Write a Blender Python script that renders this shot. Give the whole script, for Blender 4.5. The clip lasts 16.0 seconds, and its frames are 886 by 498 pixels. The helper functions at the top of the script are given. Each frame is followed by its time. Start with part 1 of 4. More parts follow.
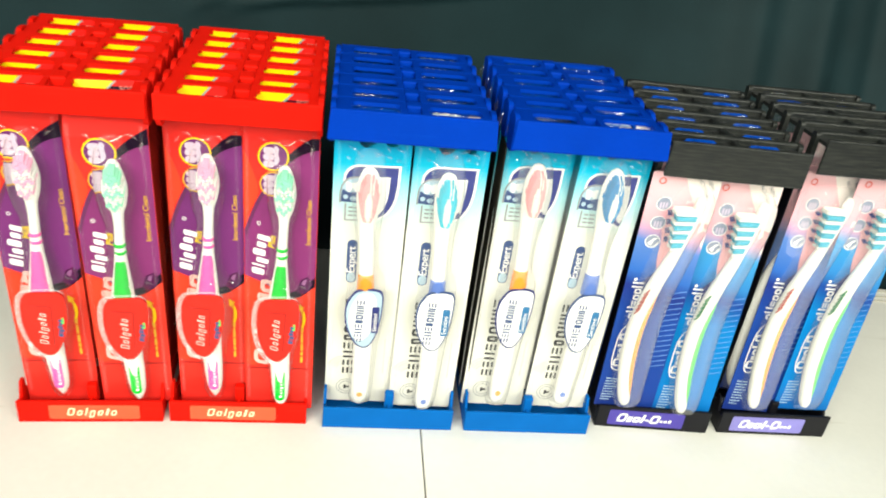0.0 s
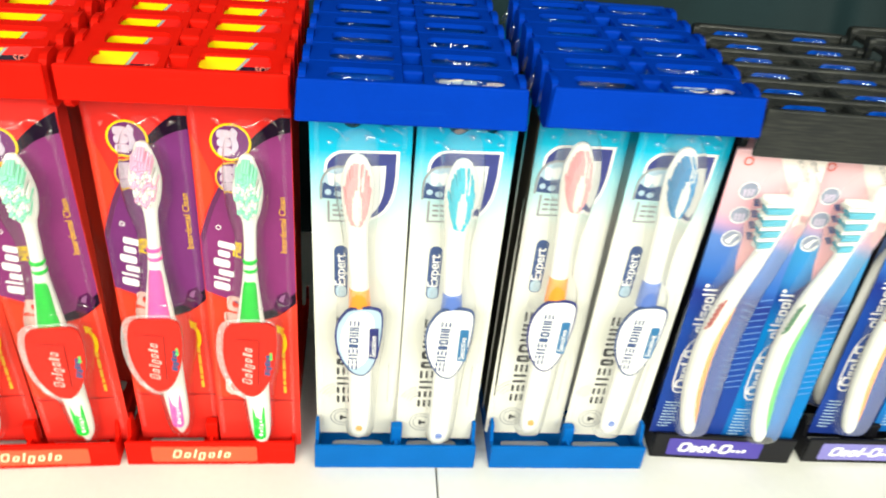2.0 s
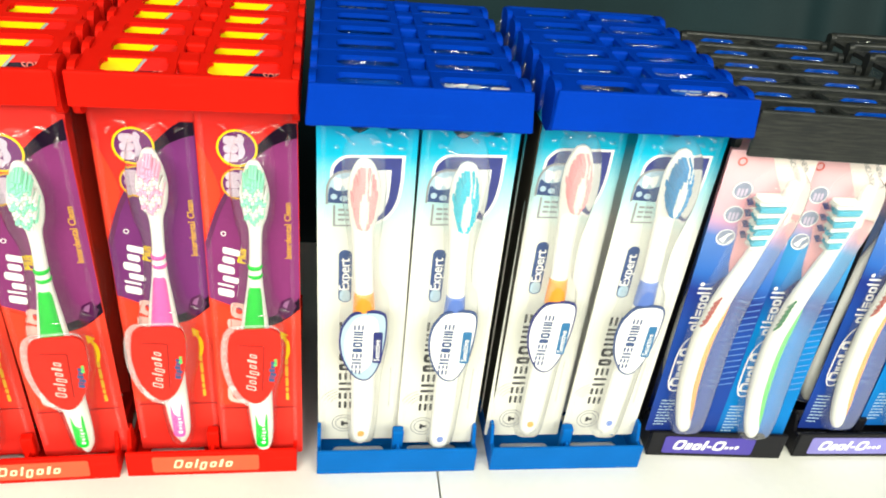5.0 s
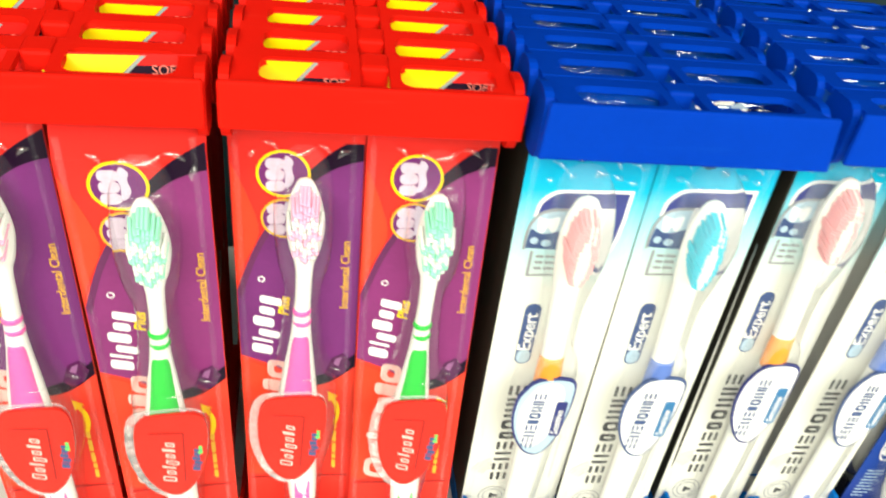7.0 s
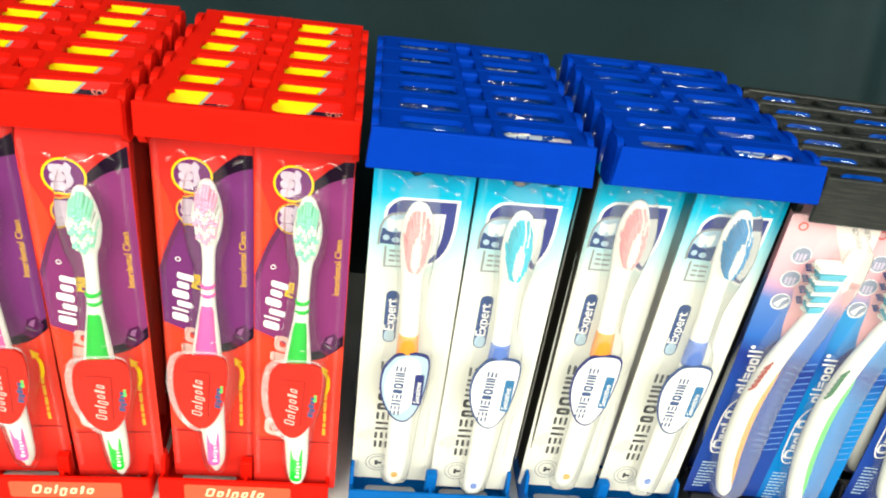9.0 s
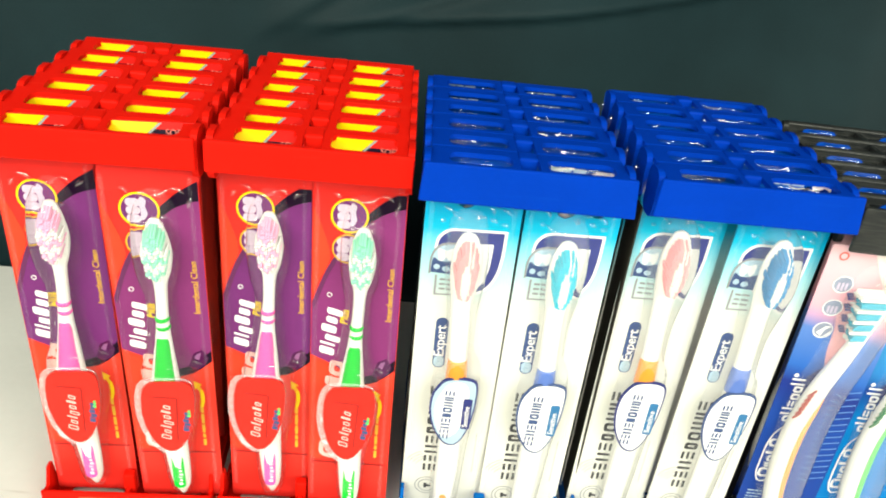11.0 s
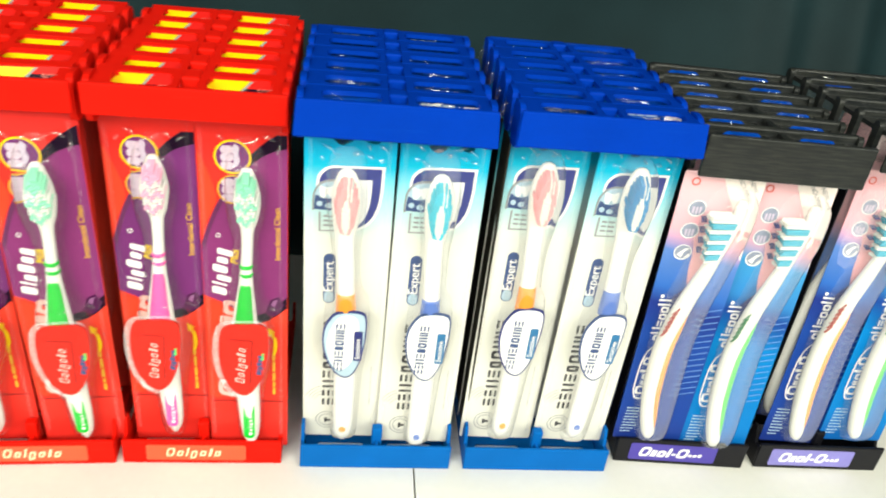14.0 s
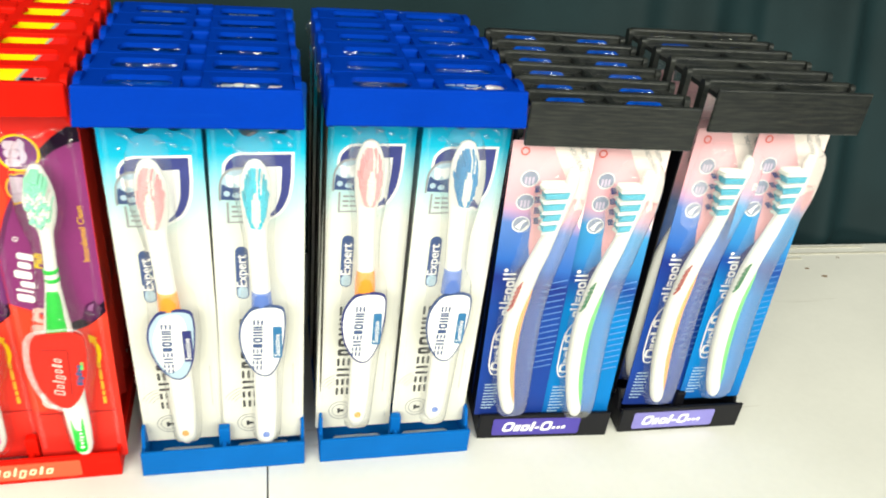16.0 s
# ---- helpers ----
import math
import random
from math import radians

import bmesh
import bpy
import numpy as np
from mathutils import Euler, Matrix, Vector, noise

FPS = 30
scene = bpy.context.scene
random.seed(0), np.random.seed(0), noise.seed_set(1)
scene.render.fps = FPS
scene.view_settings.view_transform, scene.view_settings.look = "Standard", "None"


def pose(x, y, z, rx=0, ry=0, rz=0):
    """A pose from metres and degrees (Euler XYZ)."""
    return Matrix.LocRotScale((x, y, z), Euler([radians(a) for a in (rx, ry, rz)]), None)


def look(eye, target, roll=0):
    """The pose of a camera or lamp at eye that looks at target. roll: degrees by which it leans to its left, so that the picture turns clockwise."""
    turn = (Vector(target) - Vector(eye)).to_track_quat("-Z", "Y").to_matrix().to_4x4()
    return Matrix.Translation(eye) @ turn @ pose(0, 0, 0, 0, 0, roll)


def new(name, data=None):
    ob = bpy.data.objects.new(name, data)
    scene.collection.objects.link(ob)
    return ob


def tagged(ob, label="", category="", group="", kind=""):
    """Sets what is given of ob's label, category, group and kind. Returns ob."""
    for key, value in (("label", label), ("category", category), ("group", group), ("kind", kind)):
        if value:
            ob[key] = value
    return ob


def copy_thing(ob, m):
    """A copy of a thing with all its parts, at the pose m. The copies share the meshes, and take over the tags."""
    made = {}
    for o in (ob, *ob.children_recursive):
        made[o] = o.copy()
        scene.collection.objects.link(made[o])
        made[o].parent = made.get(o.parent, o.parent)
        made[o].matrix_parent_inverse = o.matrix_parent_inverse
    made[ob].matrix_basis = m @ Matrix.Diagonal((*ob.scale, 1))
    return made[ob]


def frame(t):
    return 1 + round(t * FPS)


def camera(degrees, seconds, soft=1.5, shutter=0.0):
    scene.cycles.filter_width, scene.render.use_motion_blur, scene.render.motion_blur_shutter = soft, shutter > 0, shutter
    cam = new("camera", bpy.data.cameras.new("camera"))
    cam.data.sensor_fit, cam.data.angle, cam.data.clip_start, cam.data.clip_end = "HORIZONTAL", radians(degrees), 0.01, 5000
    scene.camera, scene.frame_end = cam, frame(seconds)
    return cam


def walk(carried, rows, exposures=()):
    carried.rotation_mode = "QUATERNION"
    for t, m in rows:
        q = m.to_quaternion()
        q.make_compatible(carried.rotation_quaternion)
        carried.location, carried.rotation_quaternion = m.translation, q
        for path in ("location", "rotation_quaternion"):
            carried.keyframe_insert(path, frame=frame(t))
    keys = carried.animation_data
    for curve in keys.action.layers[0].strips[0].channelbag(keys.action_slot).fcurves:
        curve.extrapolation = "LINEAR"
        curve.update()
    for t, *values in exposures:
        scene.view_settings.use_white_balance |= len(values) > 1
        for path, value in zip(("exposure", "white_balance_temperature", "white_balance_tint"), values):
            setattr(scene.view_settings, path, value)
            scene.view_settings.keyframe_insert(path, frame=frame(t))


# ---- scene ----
import itertools

cam = camera(58.1, 16.0, soft=1.9, shutter=0.4)
METRES, EYE, TILT, LEAN, TURN = 1.2, 0.40, 0.0, 0.0, -8.4
ROWS = [
    (0.0, 0.0, 0.0, 0.0, 3.9, -30.06, -6.76),
    (0.5, 0.0174, -0.0327, 0.0061, 7.6, -28.13, -6.26),
    (1.0, 0.0268, -0.0384, 0.006, 9.59, -27.7, -5.11),
    (1.5, 0.0257, 0.0172, -0.0039, 6.67, -30.11, -6.3),
    (2.0, 0.0021, 0.0979, -0.0264, 5.05, -34.18, -4.82),
    (2.5, -0.0329, 0.1495, -0.0302, 0.84, -36.6, -6.69),
    (3.0, -0.0537, 0.1679, -0.0474, 2.27, -38.33, -5.9),
    (3.5, -0.0545, 0.1377, -0.0438, 4.17, -36.07, -6.42),
    (4.0, -0.0093, 0.0874, -0.0285, 3.61, -32.82, -5.7),
    (6.5, -0.0525, 0.1299, -0.0435, 2.18, -33.51, -5.53),
    (7.0, -0.0867, 0.1622, -0.0511, 2.66, -35.4, -6.48),
    (7.5, -0.0966, 0.1816, -0.0408, 0.38, -35.59, -7.51),
    (8.0, -0.0845, 0.1651, -0.039, -0.66, -35.57, -7.09),
    (8.5, -0.0479, 0.1321, -0.0357, 1.29, -34.91, -6.74),
    (9.0, -0.0216, 0.096, -0.025, 6.25, -31.42, -7.24),
    (11.5, -0.0231, 0.0765, -0.0149, 8.97, -29.06, -5.58),
    (12.0, -0.0095, 0.0613, -0.0108, 8.63, -28.45, -5.12),
    (12.5, 0.0078, 0.0298, -0.0118, 6.71, -28.35, -4.85),
    (13.0, 0.0185, 0.0161, -0.008, 5.56, -27.67, -5.17),
    (13.5, 0.0123, 0.0253, -0.0113, 6.51, -28.05, -6.64),
    (14.0, 0.0046, 0.0612, -0.0222, 4.1, -30.7, -6.18),
    (14.5, 0.0111, 0.1064, -0.0252, -1.86, -31.14, -6.03),
    (15.0, 0.0251, 0.1364, -0.0335, -5.34, -34.12, -6.06),
    (15.5, 0.0402, 0.1183, -0.0332, -5.55, -33.47, -5.31),
    (16.0, 0.0464, 0.0793, -0.0224, -2.41, -32.07, -5.75),
]
walk(cam, [(t, pose(0, 0, EYE, TILT, LEAN, TURN) @ pose(METRES * x, METRES * y, METRES * z, 90 + pitch, roll, yaw)) for t, x, y, z, yaw, pitch, roll in ROWS],
     exposures=((0.0, -0.03), (4.0, -0.05), (7.0, 0.05), (8.0, 0.07), (8.7, -0.03), (11.5, 0.0), (12.5, -0.06), (13.6, -0.08), (14.5, -0.16), (15.4, -0.06), (16.0, -0.06)))

# ---- light ----
world = bpy.data.worlds.new("room_air")
scene.world = world
world.use_nodes = True
world.node_tree.nodes["Background"].inputs[0].default_value = (0.9, 0.95, 1.0, 1)
world.node_tree.nodes["Background"].inputs[1].default_value = 0.008


def area_lamp(name, m, w, h, watts, colour):
    data = bpy.data.lights.new(name, "AREA")
    data.shape, data.size, data.size_y, data.energy, data.color = "RECTANGLE", w, h, watts, colour
    ob = new(name, data)
    ob.matrix_world = m
    return ob


# two unseen soft lamps added mid-room, left and right; no window or fixture
area_lamp("room_light", look((1.15, -1.32, 1.25), (0.1, 0.44, 0.1)), 1.5, 0.9, 53, (0.965, 0.97, 0.81))
area_lamp("room_light", look((-1.0, -1.36, 1.25), (0.1, 0.44, 0.1)), 1.5, 0.9, 59, (0.965, 0.97, 0.80))
area_lamp("ceiling_tube", look((-0.05, -0.8, 1.75), (0.05, 0.42, 0.1)), 1.2, 0.16, 11, (0.97, 0.97, 0.84))


# ---- materials ----
def mat(name, colour, rough=0.5, vary=0.08, scale=60.0, bump=0.0, fine=600.0, metallic=0.0, spec=0.3, coat=0.0):
    """A paint or plastic: its colour drifts at two scales, with a fine relief."""
    m = bpy.data.materials.new(name)
    m.use_nodes = True
    nt = m.node_tree
    p = nt.nodes["Principled BSDF"]
    p.inputs["Roughness"].default_value = rough
    p.inputs["Metallic"].default_value = metallic
    p.inputs["Specular IOR Level"].default_value = spec
    p.inputs["Coat Weight"].default_value = coat
    p.inputs["Coat Roughness"].default_value = 0.12
    co = nt.nodes.new("ShaderNodeTexCoord")
    n1 = nt.nodes.new("ShaderNodeTexNoise")
    n1.inputs["Scale"].default_value, n1.inputs["Detail"].default_value = scale, 3
    n2 = nt.nodes.new("ShaderNodeTexNoise")
    n2.inputs["Scale"].default_value, n2.inputs["Detail"].default_value = fine, 2
    nt.links.new(co.outputs["Object"], n1.inputs["Vector"])
    nt.links.new(co.outputs["Object"], n2.inputs["Vector"])
    add = nt.nodes.new("ShaderNodeMath")
    add.operation = "MULTIPLY_ADD"
    add.inputs[1].default_value = 0.35
    nt.links.new(n2.outputs["Fac"], add.inputs[0])
    nt.links.new(n1.outputs["Fac"], add.inputs[2])
    ramp = nt.nodes.new("ShaderNodeMapRange")
    ramp.inputs["From Min"].default_value, ramp.inputs["From Max"].default_value = 0.35, 1.0
    ramp.inputs["To Min"].default_value, ramp.inputs["To Max"].default_value = 1 - vary, 1 + vary
    nt.links.new(add.outputs[0], ramp.inputs["Value"])
    mul = nt.nodes.new("ShaderNodeVectorMath")
    mul.operation = "SCALE"
    mul.inputs[0].default_value = colour
    nt.links.new(ramp.outputs[0], mul.inputs["Scale"])
    nt.links.new(mul.outputs[0], p.inputs["Base Color"])
    if bump:
        b = nt.nodes.new("ShaderNodeBump")
        b.inputs["Strength"].default_value, b.inputs["Distance"].default_value = bump, 0.0006
        nt.links.new(add.outputs[0], b.inputs["Height"])
        nt.links.new(b.outputs[0], p.inputs["Normal"])
    return m


def wear(m, stretch, lo, hi, colour):
    """Drawn-out scuffs over a material, where a stretched noise rises above lo."""
    nt = m.node_tree
    p = nt.nodes["Principled BSDF"]
    co = nt.nodes.new("ShaderNodeTexCoord")
    mp = nt.nodes.new("ShaderNodeMapping")
    mp.inputs["Scale"].default_value = stretch
    nt.links.new(co.outputs["Object"], mp.inputs["Vector"])
    no = nt.nodes.new("ShaderNodeTexNoise")
    no.inputs["Scale"].default_value, no.inputs["Detail"].default_value = 1.4, 4
    nt.links.new(mp.outputs[0], no.inputs["Vector"])
    cut = nt.nodes.new("ShaderNodeMapRange")
    cut.inputs["From Min"].default_value, cut.inputs["From Max"].default_value = lo, hi
    nt.links.new(no.outputs["Fac"], cut.inputs["Value"])
    mix = nt.nodes.new("ShaderNodeMix")
    mix.data_type = "RGBA"
    mix.inputs["B"].default_value = (*colour, 1)
    nt.links.new(p.inputs["Base Color"].links[0].from_socket, mix.inputs["A"])
    nt.links.new(cut.outputs[0], mix.inputs["Factor"])
    nt.links.new(mix.outputs["Result"], p.inputs["Base Color"])


def ramp_card(name, stops, rough=0.35, slant=0.0):
    """Printed card whose ink changes smoothly with height: stops are (height in mm, colour). slant: how far the bands lean with x."""
    m = mat(name, (1, 1, 1), rough, 0.03, 90, 0.0, 900, spec=0.12, coat=0.03)
    nt = m.node_tree
    p = nt.nodes["Principled BSDF"]
    co = nt.nodes.new("ShaderNodeTexCoord")
    xyz = nt.nodes.new("ShaderNodeSeparateXYZ")
    nt.links.new(co.outputs["Object"], xyz.inputs[0])
    lean = nt.nodes.new("ShaderNodeMath")
    lean.operation = "MULTIPLY_ADD"
    lean.inputs[1].default_value = slant
    nt.links.new(xyz.outputs["X"], lean.inputs[0])
    nt.links.new(xyz.outputs["Z"], lean.inputs[2])
    rg = nt.nodes.new("ShaderNodeMapRange")
    rg.inputs["From Min"].default_value, rg.inputs["From Max"].default_value = 0.0, 0.24
    nt.links.new(lean.outputs[0], rg.inputs["Value"])
    cr = nt.nodes.new("ShaderNodeValToRGB")
    els = cr.color_ramp.elements
    while len(els) < len(stops):
        els.new(0.5)
    for e, (z, c) in zip(els, stops):
        e.position, e.color = z / 240, (*c, 1)
    nt.links.new(rg.outputs[0], cr.inputs[0])
    mul = [n for n in nt.nodes if n.type == "VECT_MATH"][0]
    nt.links.new(cr.outputs[0], mul.inputs[0])
    return m


def clear_plastic(name, tint=(1, 1, 1), gloss=0.05, haze=0.012, ior=1.95, ripple=0.25):
    """Thin vacuum-formed film: clear, with a sharp sheen and a little milkiness."""
    m = bpy.data.materials.new(name)
    m.use_nodes = True
    nt = m.node_tree
    nt.nodes.clear()
    out = nt.nodes.new("ShaderNodeOutputMaterial")
    tr = nt.nodes.new("ShaderNodeBsdfTransparent")
    tr.inputs[0].default_value = (*tint, 1)
    df = nt.nodes.new("ShaderNodeBsdfDiffuse")
    df.inputs[0].default_value = (0.85, 0.87, 0.9, 1)
    gl = nt.nodes.new("ShaderNodeBsdfGlossy")
    gl.inputs["Roughness"].default_value = gloss
    fr = nt.nodes.new("ShaderNodeFresnel")
    fr.inputs["IOR"].default_value = ior
    co = nt.nodes.new("ShaderNodeTexCoord")
    no = nt.nodes.new("ShaderNodeTexNoise")
    no.inputs["Scale"].default_value = 120
    nt.links.new(co.outputs["Object"], no.inputs["Vector"])
    bu = nt.nodes.new("ShaderNodeBump")
    bu.inputs["Strength"].default_value, bu.inputs["Distance"].default_value = ripple, 0.001
    nt.links.new(no.outputs["Fac"], bu.inputs["Height"])
    nt.links.new(bu.outputs[0], gl.inputs["Normal"])
    mix1 = nt.nodes.new("ShaderNodeMixShader")
    mix1.inputs[0].default_value = haze
    nt.links.new(tr.outputs[0], mix1.inputs[1])
    nt.links.new(df.outputs[0], mix1.inputs[2])
    mix2 = nt.nodes.new("ShaderNodeMixShader")
    nt.links.new(fr.outputs[0], mix2.inputs[0])
    nt.links.new(mix1.outputs[0], mix2.inputs[1])
    nt.links.new(gl.outputs[0], mix2.inputs[2])
    nt.links.new(mix2.outputs[0], out.inputs[0])
    return m


RED = mat("red_plastic", (0.74, 0.010, 0.004), 0.5, 0.07, 40, 0.15, spec=0.06)
BLUE = mat("blue_plastic", (0.0003, 0.043, 0.45), 0.5, 0.1, 40, 0.15, spec=0.035)
BLUE_TRAY = mat("mid_blue_plastic", (0.002, 0.115, 0.43), 0.5, 0.1, 40, 0.15, spec=0.06)
BLACK = mat("black_plastic", (0.0080, 0.0100, 0.0115), 0.36, 0.3, 40, 0.5, 500, spec=0.45)
BLACK_TRAY = mat("black_tray_plastic", (0.006, 0.006, 0.009), 0.4, 0.2, 40, 0.2, spec=0.2)
# dark colour standing for the shade between blue racks
GAP_SHADE = mat("gap_shade_board", (0.022, 0.02, 0.015), 0.6, 0.3, 30, 0.2)
WHITE_INK = mat("white_ink", (0.85, 0.84, 0.84), 0.35, 0.04)
WHITE_BRUSH = mat("white_brush_plastic", (0.79, 0.78, 0.75), 0.28, 0.03)
TABLE = mat("white_laminate", (0.80, 0.79, 0.755), 0.35, 0.05, 14, 0.1, 180)
CLOTH = mat("black_cloth", (0.0074, 0.0220, 0.0265), 0.65, 0.35, 9, 0.35, 900, spec=0.16)
# greys of the unseen room, kept dark to lower the ambient light
WALL = mat("grey_wall_paint", (0.13, 0.13, 0.135), 0.8, 0.05, 3)
FLOOR = mat("grey_floor_tile", (0.14, 0.135, 0.13), 0.5, 0.1, 4)
wear(TABLE, (5, 70, 1), 0.66, 0.76, (0.50, 0.47, 0.41))
wear(BLACK, (50, 300, 620), 0.42, 0.85, (0.038, 0.040, 0.034))
wear(BLUE, (18, 200, 160), 0.62, 0.80, (0.002, 0.055, 0.47))
wear(RED, (18, 200, 160), 0.62, 0.82, (0.80, 0.03, 0.015))


def see_through(m, share, colour):
    """Thin moulded plastic that lets a share of the light through."""
    nt = m.node_tree
    out, p = nt.nodes["Material Output"], nt.nodes["Principled BSDF"]
    tl = nt.nodes.new("ShaderNodeBsdfTranslucent")
    tl.inputs[0].default_value = (*colour, 1)
    mix = nt.nodes.new("ShaderNodeMixShader")
    mix.inputs[0].default_value = share
    nt.links.new(p.outputs[0], mix.inputs[1])
    nt.links.new(tl.outputs[0], mix.inputs[2])
    nt.links.new(mix.outputs[0], out.inputs[0])


see_through(BLUE, 0.14, (0.0, 0.10, 0.85))
see_through(RED, 0.10, (0.9, 0.03, 0.01))
FILM = clear_plastic("clear_film", gloss=0.12, haze=0.04, ior=1.35)
SOFT_FILM = clear_plastic("soft_film", gloss=0.14, haze=0.12, ior=1.16)
HAZY_FILM = clear_plastic("hazy_film", gloss=0.1, haze=0.12, ior=1.4)
PUCKER_FILM = clear_plastic("puckered_film", gloss=0.07, haze=0.0, ior=1.9, ripple=0.12)
RIM_FILM = clear_plastic("film_edge", gloss=0.15, haze=0.022, ior=1.14)
SKIRT_FILM = clear_plastic("skirt_film", gloss=0.15, haze=0.17, ior=1.3)
GLINT_FILM = clear_plastic("crinkled_film", gloss=0.10, haze=0.05, ior=2.6, ripple=0.1)


# ---- building helpers; shapes of things are in millimetres ----
def thing(name, m, label, category, group=""):
    ob = new(name)
    ob.empty_display_size = 0.02
    ob.matrix_basis = m
    return tagged(ob, label, category, group)


def part(name, bm, material, parent, label="", smooth=False, scale=0.001):
    """Links a bmesh, drawn in millimetres, as one mesh under a thing or a part. The blocks of a mark become a part each."""
    if isinstance(bm, tuple):
        groups, y = bm
        if name.endswith("_mark"):
            return [part(name, sheet(g, y), material, parent, label) for g in groups]
        bm = sheet([loop for g in groups for loop in g], y)
    if isinstance(bm, bmesh.types.BMesh):
        me = bpy.data.meshes.new(name)
        bmesh.ops.recalc_face_normals(bm, faces=bm.faces)
        bm.to_mesh(me)
        bm.free()
    else:
        me = bm
    me.transform(Matrix.Scale(scale, 4))
    me.materials.clear()
    me.materials.append(material)
    if smooth:
        me.shade_smooth()
    ob = new(name, me)
    ob.parent = parent
    if label:
        ob["label"] = label
    if material in (FILM, SOFT_FILM, HAZY_FILM, PUCKER_FILM, SKIRT_FILM, GLINT_FILM, RIM_FILM):
        ob.visible_shadow = False
    return ob


def box(bm, x0, x1, y0, y1, z0, z1, bevel=0.0, seg=2):
    r = bmesh.ops.create_cube(bm, size=1)
    bmesh.ops.transform(bm, verts=r["verts"], matrix=Matrix.LocRotScale(((x0 + x1) / 2, (y0 + y1) / 2, (z0 + z1) / 2), None, (x1 - x0, y1 - y0, z1 - z0)))
    if bevel:
        edges = list({e for v in r["verts"] for e in v.link_edges})
        bmesh.ops.bevel(bm, geom=edges, offset=bevel, segments=seg, affect="EDGES", profile=0.5)
    return bm


def rrect(x0, x1, z0, z1, r, n=4):
    """The outline of a rectangle with round corners."""
    pts = []
    for cx, cz, a in ((x1 - r, z1 - r, 0), (x0 + r, z1 - r, 90), (x0 + r, z0 + r, 180), (x1 - r, z0 + r, 270)):
        for i in range(n + 1):
            t = radians(a + 90 * i / n)
            pts.append((cx + r * math.cos(t), cz + r * math.sin(t)))
    return pts


def oval(cx, cz, rx, rz, n=28, turn=0.0):
    c, s = math.cos(radians(turn)), math.sin(radians(turn))
    out = []
    for i in range(n):
        a = 2 * math.pi * i / n
        u, v = rx * math.cos(a), rz * math.sin(a)
        out.append((cx + u * c - v * s, cz + u * s + v * c))
    return out


def smooth_line(pts, n=6):
    """A Catmull-Rom line through the points."""
    out = []
    for i in range(len(pts) - 1):
        p0, p1, p2, p3 = pts[max(i - 1, 0)], pts[i], pts[i + 1], pts[min(i + 2, len(pts) - 1)]
        for k in range(n):
            t = k / n
            out.append(tuple(0.5 * (2 * b + (c - a) * t + (2 * a - 5 * b + 4 * c - d) * t * t + (3 * b - a - 3 * c + d) * t ** 3) for a, b, c, d in zip(p0, p1, p2, p3)))
    out.append(tuple(pts[-1]))
    return out


def sheet(loops, y, thick=0.12):
    """A flat printed or cut shape facing the front (-y) at depth y: outlines of (x, z), inner ones become holes."""
    cu = bpy.data.curves.new("outline", "CURVE")
    cu.dimensions, cu.fill_mode, cu.extrude = "2D", "BOTH", thick / 2
    for loop in loops:
        sp = cu.splines.new("POLY")
        sp.points.add(len(loop) - 1)
        for p, (x, z) in zip(sp.points, loop):
            p.co = (x, z, 0, 1)
        sp.use_cyclic_u = True
    ob = bpy.data.objects.new("outline", cu)
    me = bpy.data.meshes.new_from_object(ob)
    bpy.data.objects.remove(ob)
    bpy.data.curves.remove(cu)
    me.transform(Matrix.Translation((0, y + thick / 2, 0)) @ Matrix.Rotation(radians(90), 4, "X"))
    return me


def ring(cx, cz, r, w, y, thick=0.12):
    return sheet([oval(cx, cz, r, r), oval(cx, cz, r - w, r - w)], y, thick)


def words(text, x, z, size, y, up=True, turn=0.0, shear=0.0, bold=0.0, wide=1.0):
    """Lettering that starts at (x, z); up: it reads upwards."""
    cu = bpy.data.curves.new("lettering", "FONT")
    cu.body, cu.size, cu.extrude, cu.shear, cu.offset = text, size, 0.06, shear, bold
    cu.resolution_u = 3
    ob = bpy.data.objects.new("lettering", cu)
    me = bpy.data.meshes.new_from_object(ob)
    bpy.data.objects.remove(ob)
    bpy.data.curves.remove(cu)
    spin = Matrix.Rotation(radians((90 if up else 0) + turn), 4, "Z") @ Matrix.Diagonal((wide, 1, 1, 1))
    me.transform(Matrix.Translation((x, y, z)) @ Matrix.Rotation(radians(90), 4, "X") @ spin)
    return me


def blocks(x, z, y, sizes, gap=0.5, up=True, lean=0.0, turn=0.0, stroke=0.0, forms=""):
    """A row of plain shapes in place of a trade mark; sizes: (width, bottom, top) of each along the line. forms, a letter for each: o a ring, = three bars along, | two bars across, . a full block."""
    groups, s = [], 0.0
    c, d = math.cos(radians((90 if up else 0) + turn)), math.sin(radians((90 if up else 0) + turn))
    for (w, lo, hi), form in itertools.zip_longest(sizes, forms, fillvalue="o"):
        r = min(w, hi - lo) * 0.3
        if form == "=" and stroke:
            shapes = [rrect(s, s + w, q, q + stroke * 0.85, stroke * 0.3, 2) for q in (lo, (lo + hi - stroke * 0.85) / 2, hi - stroke * 0.85)]
        elif form == "|" and stroke:
            shapes = [rrect(q, q + stroke, lo, hi, stroke * 0.3, 2) for q in (s, s + w - stroke)]
        else:
            shapes = [rrect(s, s + w, lo, hi, r, 3)]
            if form == "o" and stroke and w > 2.6 * stroke:
                shapes.append(rrect(s + stroke, s + w - stroke, lo + stroke, hi - stroke, r * 0.6, 3))
        groups.append([[(x + (u + lean * v) * c - v * d, z + (u + lean * v) * d + v * c) for u, v in shape] for shape in shapes])
        s += w + gap
    return groups, y


